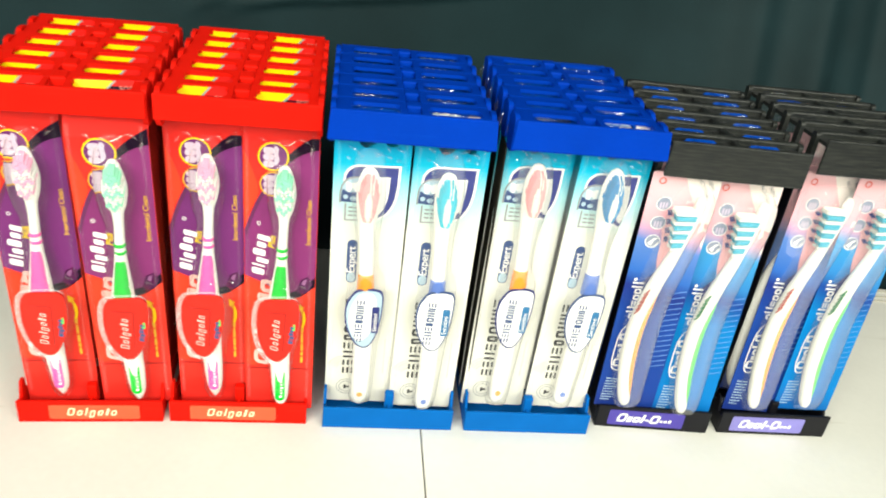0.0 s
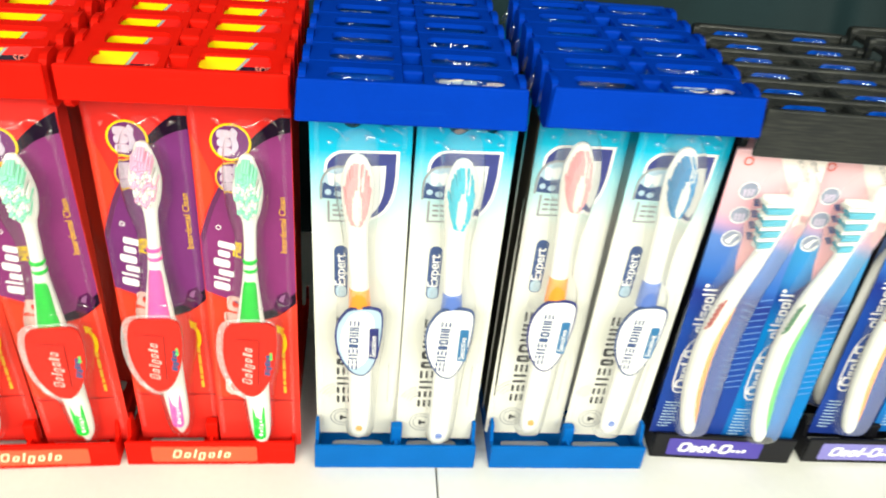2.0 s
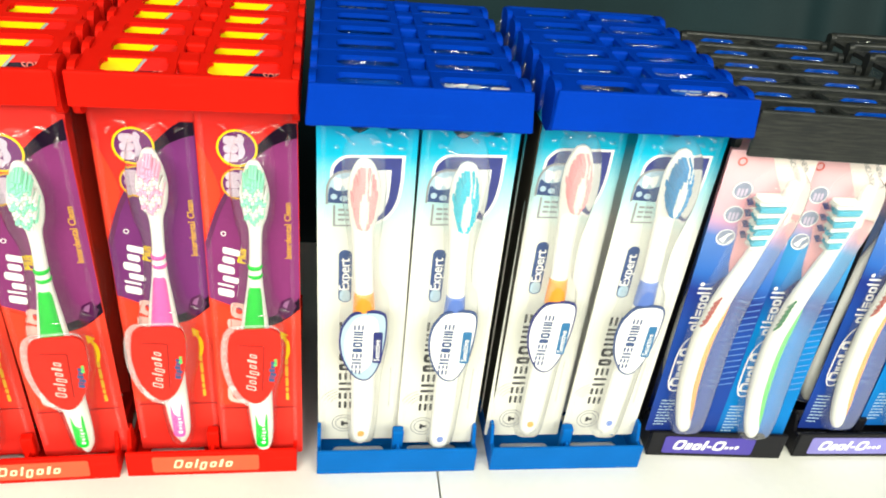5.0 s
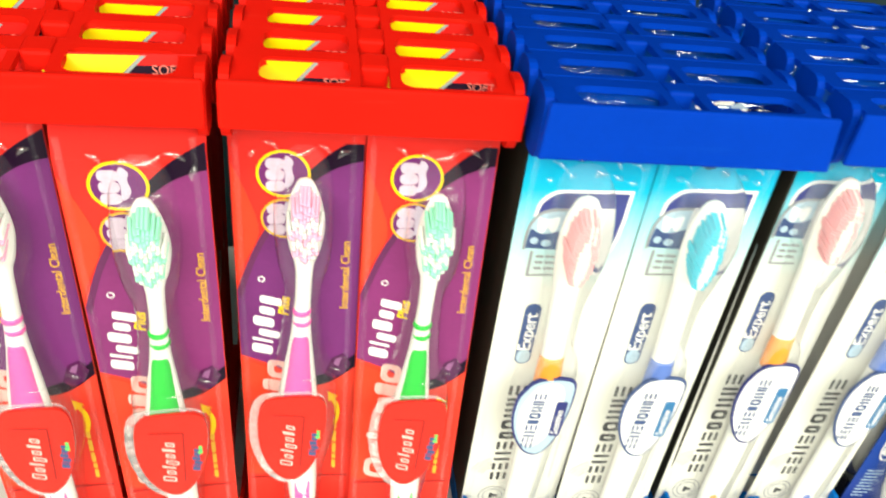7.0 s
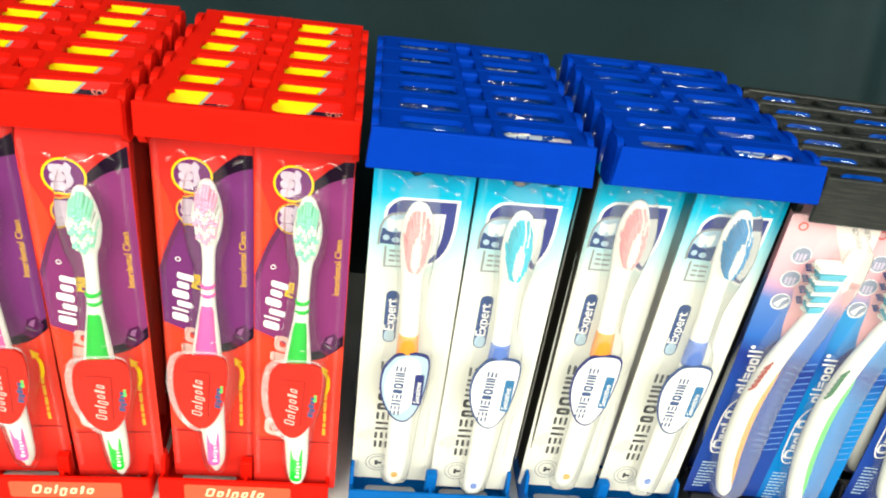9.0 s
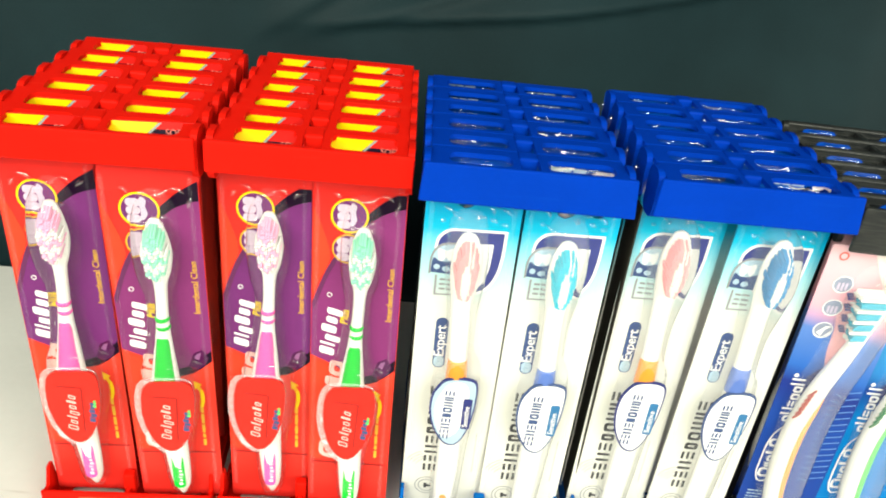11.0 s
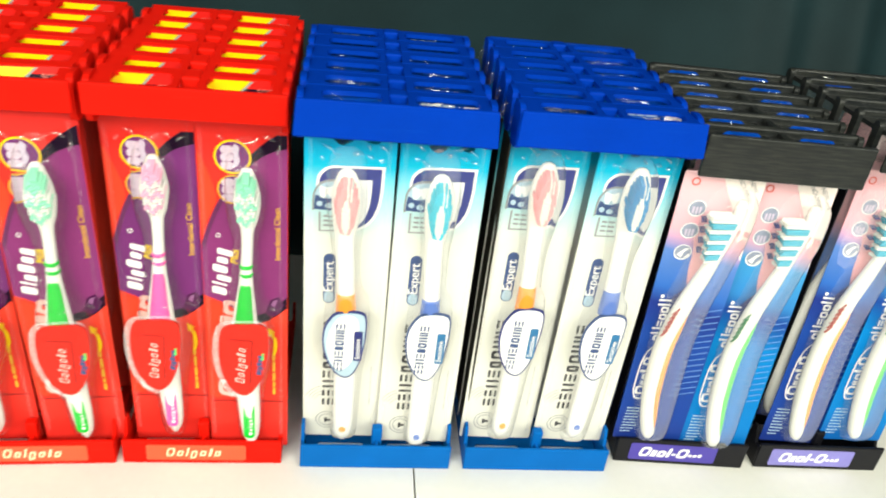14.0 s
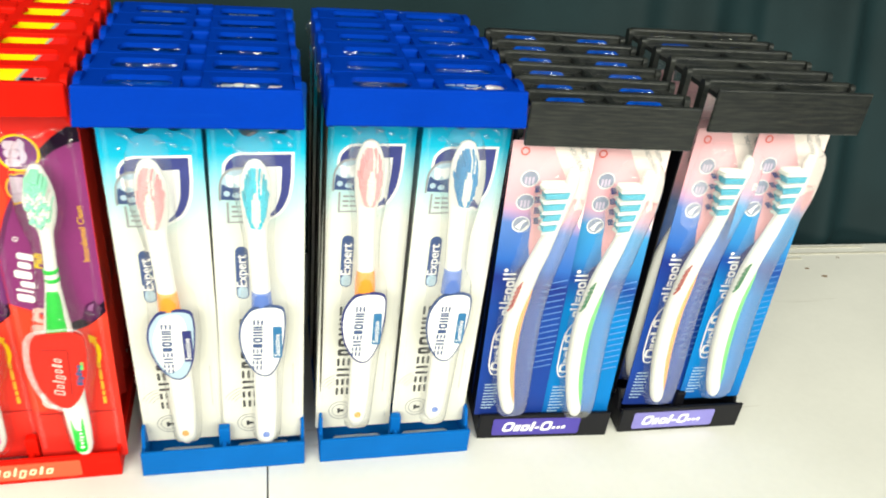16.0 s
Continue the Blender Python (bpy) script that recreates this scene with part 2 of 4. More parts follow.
def loft(sections, bm=None, cap=True):
    """Skins closed loops of points, all of one length."""
    bm = bm or bmesh.new()
    rows = [[bm.verts.new(p) for p in s] for s in sections]
    for a, b in zip(rows, rows[1:]):
        for i in range(len(a)):
            j = (i + 1) % len(a)
            bm.faces.new((a[i], a[j], b[j], b[i]))
    if cap:
        bm.faces.new(rows[0])
        bm.faces.new(rows[-1])
    return bm


def stick(spine, n=12, steps=5, bm=None):
    """A rounded stick along z: spine rows are (z, x, y, half width, half depth)."""
    rows = smooth_line(spine, steps)
    return loft([[(x + w * math.cos(2 * math.pi * i / n), y + d * math.sin(2 * math.pi * i / n), z) for i in range(n)] for z, x, y, w, d in rows], bm)


def dome(spine, steps=5, n=10, p=0.55):
    """A blister over the card: spine rows are (z, x, half width, depth); open towards the card."""
    bm = bmesh.new()
    rows = []
    for z, x, w, d in smooth_line(spine, steps):
        loop = []
        for i in range(n + 1):
            a = math.pi * i / n
            c, s = math.cos(a), math.sin(a)
            loop.append(bm.verts.new((x - w * math.copysign(abs(c) ** p, c), -max(d, 0.05) * abs(s) ** p - 0.3, z)))
        rows.append(loop)
    for a, b in zip(rows, rows[1:]):
        for i in range(n):
            bm.faces.new((a[i], a[i + 1], b[i + 1], b[i]))
    return bm


def tuft(bm, base, tip, r, n=6):
    base, tip = Vector(base), Vector(tip)
    q = (tip - base).to_track_quat("Z", "Y")
    loops = []
    for c, k in ((base, 0.9), (base.lerp(tip, 0.94), 1.0), (tip, 0.72)):
        loops.append([bm.verts.new(c + q @ Vector((k * r * math.cos(2 * math.pi * i / n), k * r * math.sin(2 * math.pi * i / n), 0))) for i in range(n)])
    for a, b in zip(loops, loops[1:]):
        for i in range(n):
            bm.faces.new((a[i], a[(i + 1) % n], b[(i + 1) % n], b[i]))
    bm.faces.new(loops[-1])


def cell_with_slot(bm, x0, x1, y0, y1, z0, z1, sx0, sx1, sy0, sy1, r):
    """A plate with one round-ended opening through it."""
    hole = rrect(sx0, sx1, sy0, sy1, r, 4)
    cx, cy = (sx0 + sx1) / 2, (sy0 + sy1) / 2
    outer = []
    for px, py in hole:
        dx, dy = px - cx, py - cy
        k = min((x1 - cx) / dx if dx > 0 else (x0 - cx) / dx if dx < 0 else 9e9, (y1 - cy) / dy if dy > 0 else (y0 - cy) / dy if dy < 0 else 9e9)
        outer.append((cx + dx * k, cy + dy * k))
    for x, y in ((x0, y0), (x0, y1), (x1, y0), (x1, y1)):
        j = min(range(len(outer)), key=lambda i: (outer[i][0] - x) ** 2 + (outer[i][1] - y) ** 2)
        outer[j] = (x, y)
    n = len(hole)
    ring4 = [[bm.verts.new((*p, z)) for p in loop] for loop, z in ((outer, z1), (hole, z1), (hole, z0), (outer, z0))]
    for a, b in zip(ring4, ring4[1:] + ring4[:1]):
        for i in range(n):
            bm.faces.new((a[i], b[i], b[(i + 1) % n], a[(i + 1) % n]))


# ---- the setting ----
def setting(name, bm, material, label, smooth=False):
    me = bpy.data.meshes.new(name)
    bmesh.ops.recalc_face_normals(bm, faces=bm.faces)
    bm.to_mesh(me)
    bm.free()
    me.materials.append(material)
    if smooth:
        me.shade_smooth()
    return tagged(new(name, me), label, kind="structure")


# assumed room shell, out of view; its dark surfaces hold down bounce light
setting("floor", box(bmesh.new(), -2.6, 2.6, -2.6, 2.6, -0.85, -0.75), FLOOR, "unseen dark grey floor under the table, cuts bounce light")
setting("ceiling", box(bmesh.new(), -2.6, 2.6, -2.6, 2.6, 2.0, 2.1), WALL, "unseen dark grey ceiling, cuts bounce light")
setting("wall_south", box(bmesh.new(), -2.6, 2.6, -2.7, -2.6, -0.75, 2.0), WALL, "unseen dark grey wall, cuts bounce light")
setting("wall_north", box(bmesh.new(), -2.6, 2.6, 1.6, 1.7, -0.75, 2.0), WALL, "unseen dark grey wall behind the cloth, cuts bounce light")
setting("wall_west", box(bmesh.new(), -2.7, -2.6, -2.6, 2.6, -0.75, 2.0), WALL, "unseen dark grey wall, cuts bounce light")
setting("wall_east", box(bmesh.new(), 2.6, 2.7, -2.6, 2.6, -0.75, 2.0), WALL, "unseen dark grey wall, cuts bounce light")

# black cloth hung behind the table
bm = bmesh.new()
NX, NZ = 460, 320
FOLDS = ((-0.152, 0.203, 0.67, 0.014, 0.009), (-0.13, 0.206, 0.34, 0.009, 0.005), (0.16, 0.25, 0.33, 0.018, 0.005), (-0.75, 0.1, 0.5, 0.03, 0.012))
DRAPES = ((-0.36, 0.012, 0.006), (-0.47, 0.03, 0.010), (0.40, 0.02, 0.012), (0.47, 0.022, 0.020), (0.545, 0.018, -0.012), (0.62, 0.02, 0.022), (0.70, 0.025, 0.018), (0.80, 0.03, -0.016))
grid = []
for i in range(NX + 1):
    col = []
    for k in range(NZ + 1):
        x, z = -1.3 + 2.6 * i / NX, -0.3 + 1.2 * k / NZ
        s = noise.noise((x * 2.3, z * 1.1, 3.0)) * 0.016 + noise.noise((x * 7, z * 3.5, 9.0)) * 0.004
        for x0, z0, slope, width, amp in FOLDS:
            d = ((z - z0) - slope * (x - x0)) / width
            if x > x0:
                s -= amp * (math.exp(-d * d) if d > 0 else math.exp(-6 * d * d)) * min(1, (x - x0) * 8)
        over = z - 0.233 - 0.13 * (x - 0.02) if x < 0.27 else z - 0.2655 - 0.04 * (x - 0.27)
        if over > 0:
            s += (0.7 * min(over, 0.2) - 0.009 * min(1, over / 0.005)) * min(1, max(0, (x + 0.14) * 8))
        for x0, width, amp in DRAPES:
            s -= amp * math.exp(-((x - x0 - 0.12 * (z - 0.1)) / width) ** 2)
        lean = min(1, max(0, (x - 0.05) / 0.35))
        col.append(bm.verts.new((x, 0.700 + s + 0.5 * max(0, z) * lean * lean * (3 - 2 * lean), z)))
    grid.append(col)
for i in range(NX):
    for k in range(NZ):
        bm.faces.new((grid[i][k], grid[i + 1][k], grid[i + 1][k + 1], grid[i][k + 1]))
setting("backdrop", bm, CLOTH, "black creased cloth hung behind the table", True)

# table of two white boards, with an open joint between them
table = thing("table", pose(0, 0, 0), "white laminate table top of two boards with scuffs", "table")
part("board", box(bmesh.new(), -900, 64.6, -250, 676, -18, 0, 0.8), TABLE, table)
part("board", box(bmesh.new(), 65.5, 700, -250, 664, -18, 0, 0.8), TABLE, table)
STRIP = mat("split_board_edge", (0.55, 0.52, 0.45), 0.7, 0.2, 60, 0.4)
SPECK = mat("brown_stain", (0.22, 0.12, 0.05), 0.8, 0.3, 300)
for x0, x1, y0 in ((430, 640, 657), (500, 668, 646), (455, 560, 638)):
    part("split_edge", box(bmesh.new(), x0, x1, y0, y0 + 2.2, 0.1, 0.9, 0.2), STRIP, table, "split laminate edge")
for x, y, r in ((566, 610, 2.2), (556, 623, 1.6), (600, 640, 1.2)):
    bm = bmesh.new()
    bmesh.ops.create_circle(bm, cap_ends=True, segments=9, radius=r, matrix=Matrix.Translation((x, y, 0.15)) @ Matrix.Diagonal((1.6, 0.8, 1, 1)))
    part("stain", bm, SPECK, table)
for x in (-850, 590):
    for y in (-200, 600):
        part("leg", box(bmesh.new(), x - 20, x + 20, y - 20, y + 20, -750, -18, 2), TABLE, table)


# ---- display racks ----
def rack(m, width, top_x, tray_m, top_m, label, kind, brand, pitch=23.6, lift=0.0, fore=0.0, slope=0.0):
    """A two-lane display rack: a low tray at the foot and a ladder of slotted bars round the pack tops."""
    ob = thing("display_rack", m, label, "display rack", "row of toothbrush display racks")
    W, D, lip = width, 6 * pitch + 6, 18 if kind != "black" else 20
    bm = bmesh.new()
    box(bm, 0, W, 0, 2.2, 0, lip, 0.7)
    part("front_lip", bm, tray_m, ob)
    half = W / 2
    bm = bmesh.new()
    for a, b in ((2.2, half), (half, W - 2.2)):
        for k in range(6):
            y = 2.4 + pitch * k
            cell_with_slot(bm, a, b, y, y + pitch, 1.0, 2.4, a + 7, b - 7, y + 7, y + 18, 3)
    bmesh.ops.remove_doubles(bm, verts=bm.verts, dist=0.01)
    part("tray_floor", bm, tray_m, ob)
    for x in (0, W - 2):
        bm = bmesh.new()
        prof = [(2.3, 0.5), (2.3, 16), (8, 15), (11, 26), (16, 26), (18, 12), (D - 8, 12), (D - 6, 20), (D - 3, 20), (D - 3, 0.5)]
        loft([[(x + dx, y, z) for y, z in prof] for dx in (0.0, 2.0)], bm)
        bmesh.ops.bevel(bm, geom=list(bm.edges), offset=0.4, segments=1, affect="EDGES")
        part("side_wall", bm, tray_m, ob)
    if kind != "red":
        for x in (0.4, W - 1.4):
            # added sheet, not a rack part: stands for deep shade in the gap
            part("side_panel", box(bmesh.new(), x, x + 1.0, 19, D - 8, 12.2, 216 if kind == "blue" else 218, 0.3, 1), GAP_SHADE if kind == "blue" else BLACK_TRAY, ob, "dark panel added in place of the shade between racks")
    bm = bmesh.new()
    box(bm, half - 3.2, half + 3.2, 7, 12.5, 2.7, 26, 1)
    box(bm, half - 1, half + 1, 2.3, 7.4, 2.7, 17, 0.5)
    part("centre_post", bm, tray_m, ob)
    # maker's plate on the lip
    if brand:
        x, plate_m, mark_m = brand
        y = -0.25
        part("brand_plate", sheet([rrect(x, x + 58, 3, lip - 3, 1.5)], y, 0.3), plate_m, ob, "printed paper brand plate")
        z = 6.2
        if kind == "red":
            mark = blocks(x + 11, z, y - 0.15, ((4.6, 0, 6.6), (3.6, 0, 4.6), (1.3, 0, 6.8), (3.6, -1.8, 4.6), (3.6, 0, 4.6), (1.8, 0, 6.2), (3.6, 0, 4.6)), 1.6, False, 0.25, 0, 1.15)
        else:
            mark = blocks(x + 6, z, y - 0.15, ((7, 0, 8), (3.6, 0, 5.6), (5.4, 0, 5.6), (2.2, 0, 8), (3, 2, 3.6), (7, 0, 8), (2.4, 1.4, 3.6), (2.4, 1.4, 3.6), (2.4, 1.4, 4.2)), 0.8, False, 0.25, 0, 1.7, "o|o..o")
        part("brand_mark", mark, mark_m, ob, "pale brand mark")
    # ladder of bars at the top
    x0, x1 = top_x
    up = Matrix.Translation((0, -fore, lift))

    def top_part(name, bm):
        bmesh.ops.transform(bm, matrix=up, verts=bm.verts)
        for v in bm.verts:
            v.co.z += slope * v.co.y
        part(name, bm, top_m, ob)

    foot = {"blue": 223.0, "red": 225.0, "black": 217.0}[kind]
    bm = box(bmesh.new(), x0, x1, -4, -1.6, foot, 241 if kind == "blue" else 240.5, 1.1 if kind == "black" else 0.9, 3)
    if kind == "blue":
        for v in bm.verts:
            if v.co.z < 232:
                v.co.x += 1.2 if v.co.x > (x0 + x1) / 2 else -1.2
                v.co.y -= 1.6
    top_part("front_skirt", bm)
    mid = (x0 + x1) / 2
    for k in range(6):
        y = -1.5 + pitch * k
        bm = bmesh.new()
        a, b = x0 + 3.2, x1 - 3.2
        if kind == "black":
            box(bm, x0 + 1, x1 - 1, y + pitch - 6, y + pitch - 2.2, 233, 240.5, 1.6, 3)
            cell_with_slot(bm, a, mid - 2, y + 0.5, y + pitch - 6, 233.5, 236, a + 5, mid - 6, y + 2, y + pitch - 7, 2.5)
            cell_with_slot(bm, mid + 2, b, y + 0.5, y + pitch - 6, 233.5, 236, mid + 6, b - 5, y + 2, y + pitch - 7, 2.5)
            box(bm, mid - 2, mid + 2, y, y + pitch - 6, 228, 238.5, 0.8)
        else:
            end, deep, fro, near = y + pitch - 1, 17.6 if kind == "red" else 15.8, 4.5 if kind == "red" else 2.8, 8
            cell_with_slot(bm, a, mid - 4.5, y, end, 237.6, 240, a + near, mid - 7.5, y + fro, y + deep, 4)
            cell_with_slot(bm, mid + 4.5, b, y, end, 237.6, 240, mid + near, b - 5, y + fro, y + deep, 4)
            box(bm, mid - 4.5, mid + 4.5, y + 13, end - 0.2, 227, 240.8, 1.2)
            box(bm, mid - 4.5, mid + 4.5, y, y + 13, 227, 230)
        if kind == "red":
            for v in bm.verts:
                v.co.z += 0.15 * (v.co.y - y - 12)
        top_part("top_bar", bm)
        for x in (x0, x1 - 3):
            bm = bmesh.new()
            prof = rrect(y + pitch - 8, y + pitch - 2.5, 214, 240.2, 2.4, 3) if kind == "black" else rrect(y + 3, y + pitch - 3.4, 218, 241.5, 6, 4)
            loft([[(x + dx, py, pz) for py, pz in prof] for dx in (0.0, 3.0)], bm)
            top_part("side_tab", bm)
    return ob


# ---- toothbrush packs ----
EDGE_GREY = mat("blue_grey_ink", (0.28, 0.33, 0.33), 0.4)
FADED_RED = mat("pale_red_ink", (0.82, 0.22, 0.18), 0.4)
PALE_PINK_INK = mat("pale_pink_ink", (0.80, 0.50, 0.46), 0.4, 0.06)
PURPLE = mat("purple_ink", (0.155, 0.026, 0.15), 0.4, 0.15, 30, spec=0.12, coat=0.03)
# the same purple print, with the film's reflection mixed into its colour
SHEEN_PURPLE = mat("sheen_purple_ink", (0.21, 0.030, 0.145), 0.4, 0.15, 30, spec=0.12, coat=0.05)
PLUM_DEEP = mat("deep_plum_ink", (0.075, 0.010, 0.065), 0.15, 0.3, 200, coat=0.3)
PLUM_SOFT = mat("soft_plum_ink", (0.115, 0.017, 0.085), 0.3, 0.2, 60)
LILAC_DIM = mat("dim_lilac_ink", (0.26, 0.10, 0.24), 0.2)
PLUM = mat("dark_plum_ink", (0.009, 0.001, 0.013), 0.35, 0.1, spec=0.15)
RED_CARD = ramp_card("red_card", ((0, (0.72, 0.025, 0.02)), (100, (0.80, 0.05, 0.025)), (190, (0.74, 0.028, 0.02)), (226, (0.70, 0.015, 0.012))))
ORANGE_RED = mat("orange_red_ink", (0.83, 0.055, 0.022), 0.4, 0.08, spec=0.12)
YELLOW = mat("yellow_ink", (0.9, 0.62, 0.0), 0.35, 0.05)
GOLD = mat("gold_ink", (0.75, 0.42, 0.03), 0.35, 0.05)
CAP_RED = mat("red_label_film", (0.66, 0.022, 0.012), 0.35, 0.06, 60, spec=0.2, coat=0.08)
# darker red for shade painted along folds and creases
FOLD_SHADE = mat("dark_red_fold_shade", (0.32, 0.008, 0.006), 0.3)
PINK = mat("pink_rubber", (0.85, 0.10, 0.40), 0.4, 0.05, spec=0.15)
GREEN = mat("green_rubber", (0.0, 0.50, 0.03), 0.4, 0.05, spec=0.15)
PINK_BRISTLE = mat("pink_bristle", (0.84, 0.40, 0.58), 0.55, 0.06)
MINT_BRISTLE = mat("mint_bristle", (0.28, 0.75, 0.52), 0.55, 0.06)
WHITE_BRISTLE = mat("white_bristle", (0.74, 0.75, 0.72), 0.55, 0.04)
LILAC = mat("lilac_ink", (0.58, 0.50, 0.64), 0.35)
PALE_LILAC = mat("pale_lilac_ink", (0.60, 0.48, 0.60), 0.35, 0.12, 300)
WHITE_CARD = ramp_card("white_to_cyan_card", ((0, (0.69, 0.675, 0.625)), (152, (0.70, 0.70, 0.66)), (178, (0.36, 0.68, 0.74)), (197, (0.004, 0.44, 0.66)), (211, (0.0, 0.33, 0.62)), (224, (0.0, 0.09, 0.46)), (236, (0.0, 0.045, 0.34))))
NAVY = mat("navy_ink", (0.022, 0.03, 0.17), 0.3, 0.1)
SLATE = mat("slate_blue_ink", (0.05, 0.085, 0.22), 0.3, 0.15, 80)
MIST = mat("pale_blue_ink", (0.42, 0.56, 0.68), 0.35, 0.1)
ROUNDEL = mat("roundel_grey", (0.28, 0.31, 0.42), 0.35, 0.15, 200)
PALE_GREY = mat("pale_grey_ink", (0.46, 0.46, 0.46), 0.4, 0.1)
LEAF_NAVY = mat("leaf_navy_ink", (0.045, 0.055, 0.23), 0.35, 0.15, 60)
GREY_INK = mat("grey_ink", (0.30, 0.30, 0.32), 0.4, 0.1)
CHARCOAL = mat("charcoal_ink", (0.05, 0.05, 0.055), 0.4, 0.15)
CHIP_BLUE = mat("teal_blue_ink", (0.03, 0.16, 0.36), 0.3)
ORANGE = mat("orange_rubber", (0.88, 0.30, 0.03), 0.35, 0.06)
PERI = mat("periwinkle_rubber", (0.10, 0.18, 0.52), 0.35, 0.06)
SALMON_BRISTLE = mat("salmon_bristle", (0.87, 0.36, 0.38), 0.55, 0.06)
TEAL_BRISTLE = mat("teal_bristle", (0.0, 0.50, 0.66), 0.55, 0.06)
DEEP_BRISTLE = mat("deep_blue_bristle", (0.0, 0.22, 0.50), 0.55, 0.08)
HATCH_BLUE = mat("pale_hatch_ink", (0.13, 0.27, 0.60), 0.35, 0.1)
SEA_BRISTLE = mat("sea_blue_bristle", (0.0, 0.34, 0.50), 0.55, 0.08)
ROSE_INK = mat("rose_ink", (0.84, 0.44, 0.47), 0.35, 0.08)
PALE_ROSE = mat("pale_rose_ink", (0.87, 0.78, 0.75), 0.35, 0.05)
SIGNAL_RED = mat("signal_red_ink", (0.78, 0.16, 0.14), 0.4)
HATCH_RED = mat("brick_red_rubber", (0.50, 0.05, 0.035), 0.5)
HATCH_GREEN = mat("bottle_green_rubber", (0.0, 0.20, 0.05), 0.5)
PALE_ORANGE = mat("pale_orange_rubber", (0.88, 0.36, 0.10), 0.4)
LEAF_GREEN = mat("leaf_green_rubber", (0.12, 0.62, 0.14), 0.4)
TAB_BLUE = mat("blue_tab_plastic", (0.002, 0.055, 0.36), 0.15, 0.5, 130, coat=0.4)
INDIGO_CARD = ramp_card("indigo_card", ((0, (0.015, 0.025, 0.17)), (40, (0.008, 0.045, 0.28)), (100, (0.010, 0.055, 0.31)), (122, (0.012, 0.03, 0.22)), (134, (0.03, 0.13, 0.48)), (158, (0.10, 0.21, 0.55)), (172, (0.85, 0.41, 0.49)), (206, (0.87, 0.53, 0.58))), slant=0.25)
AZURE_CARD = ramp_card("azure_card", ((0, (0.01, 0.06, 0.30)), (40, (0.0, 0.17, 0.52)), (100, (0.0, 0.19, 0.55)), (122, (0.01, 0.05, 0.28)), (134, (0.03, 0.20, 0.52)), (158, (0.05, 0.30, 0.62)), (172, (0.85, 0.41, 0.49)), (206, (0.87, 0.53, 0.58))), slant=0.25)


def bow(ob, start, slope):
    """Bends the part of a card that lies above a height, in millimetres, backwards."""
    bm = bmesh.new()
    bm.from_mesh(ob.data)
    bmesh.ops.bisect_plane(bm, geom=list(bm.verts) + list(bm.edges) + list(bm.faces), plane_co=(0, 0, start / 1000), plane_no=(0, 0, 1))
    for v in bm.verts:
        v.co.y += slope * max(0.0, v.co.z - start / 1000)
    bm.to_mesh(ob.data)
    bm.free()


def hang_hole(dz=0.0):
    """The round-lobed hole by which a card hangs."""
    low = smooth_line([(13, 215), (14.5, 209.5), (19, 206.5), (24, 209.5), (26.5, 212.5), (29, 212), (31, 209.3), (34.5, 208), (37.5, 209.5), (38, 215)], 3)
    return [(x, z + dz) for x, z in low + [(38, 222), (13, 222)]]


def film_crease(parent, cx, cz, length, turn, y, wide=1.3, high=0.9, bend=0.0):
    """A shallow crease in the film: a long low swelling that points a little upwards."""
    bm = bmesh.new()
    c, d = math.cos(radians(turn)), math.sin(radians(turn))
    rows = []
    for i in range(11):
        t = i / 10
        w = wide * math.sin(math.pi * (t * 0.96 + 0.02)) ** 0.7
        u, off = length * (t - 0.5), bend * math.sin(math.pi * t)
        row = []
        for k in range(7):
            v = w * (k / 3 - 1)
            h = high * (1 - (k / 3 - 1) ** 2) * w / wide
            row.append(bm.verts.new((cx + u * c - (v + off) * d, y - h, cz + u * d + (v + off) * c)))
        rows.append(row)
    for p, q in zip(rows, rows[1:]):
        for k in range(6):
            bm.faces.new((p[k], p[k + 1], q[k + 1], q[k]))
    return part("film_crease", bm, GLINT_FILM, parent, "", True)


def film_fold(parent, x0, x1, z0, z1, y, seed, deep=1.5):
    """The pleated top edge of the film, standing before the card."""
    bm = bmesh.new()
    rows = []
    for i in range(25):
        x = x0 + (x1 - x0) * i / 24
        col = []
        for k in range(13):
            z = z0 + (z1 - z0) * k / 12
            n = noise.noise((x * 0.09 + seed * 7.3, z * 0.55, seed * 3.1)) + 0.5 * noise.noise((x * 0.2, z * 1.1 + seed, 5.0))
            col.append(bm.verts.new((x, y - deep * n + 0.25 * (z - z0), z + 0.5 * math.sin(x * 0.25 + seed))))
        rows.append(col)
    for p, q in zip(rows, rows[1:]):
        for k in range(12):
            bm.faces.new((p[k], p[k + 1], q[k + 1], q[k]))
    return part("film_fold", bm, PUCKER_FILM, parent, "", True)


def film_rim(parent, xs, z0, z1, y=-0.9):
    """The raised long edges of the film beside the card's own edges."""
    for x in xs:
        bm = bmesh.new()
        loft([[(x, y + 0.7, z), (x + 0.5, y, z), (x + 1.6, y, z), (x + 2.2, y + 0.7, z)] for z in (z0, z1)], bm)
        part("film_rim", bm, RIM_FILM, parent)


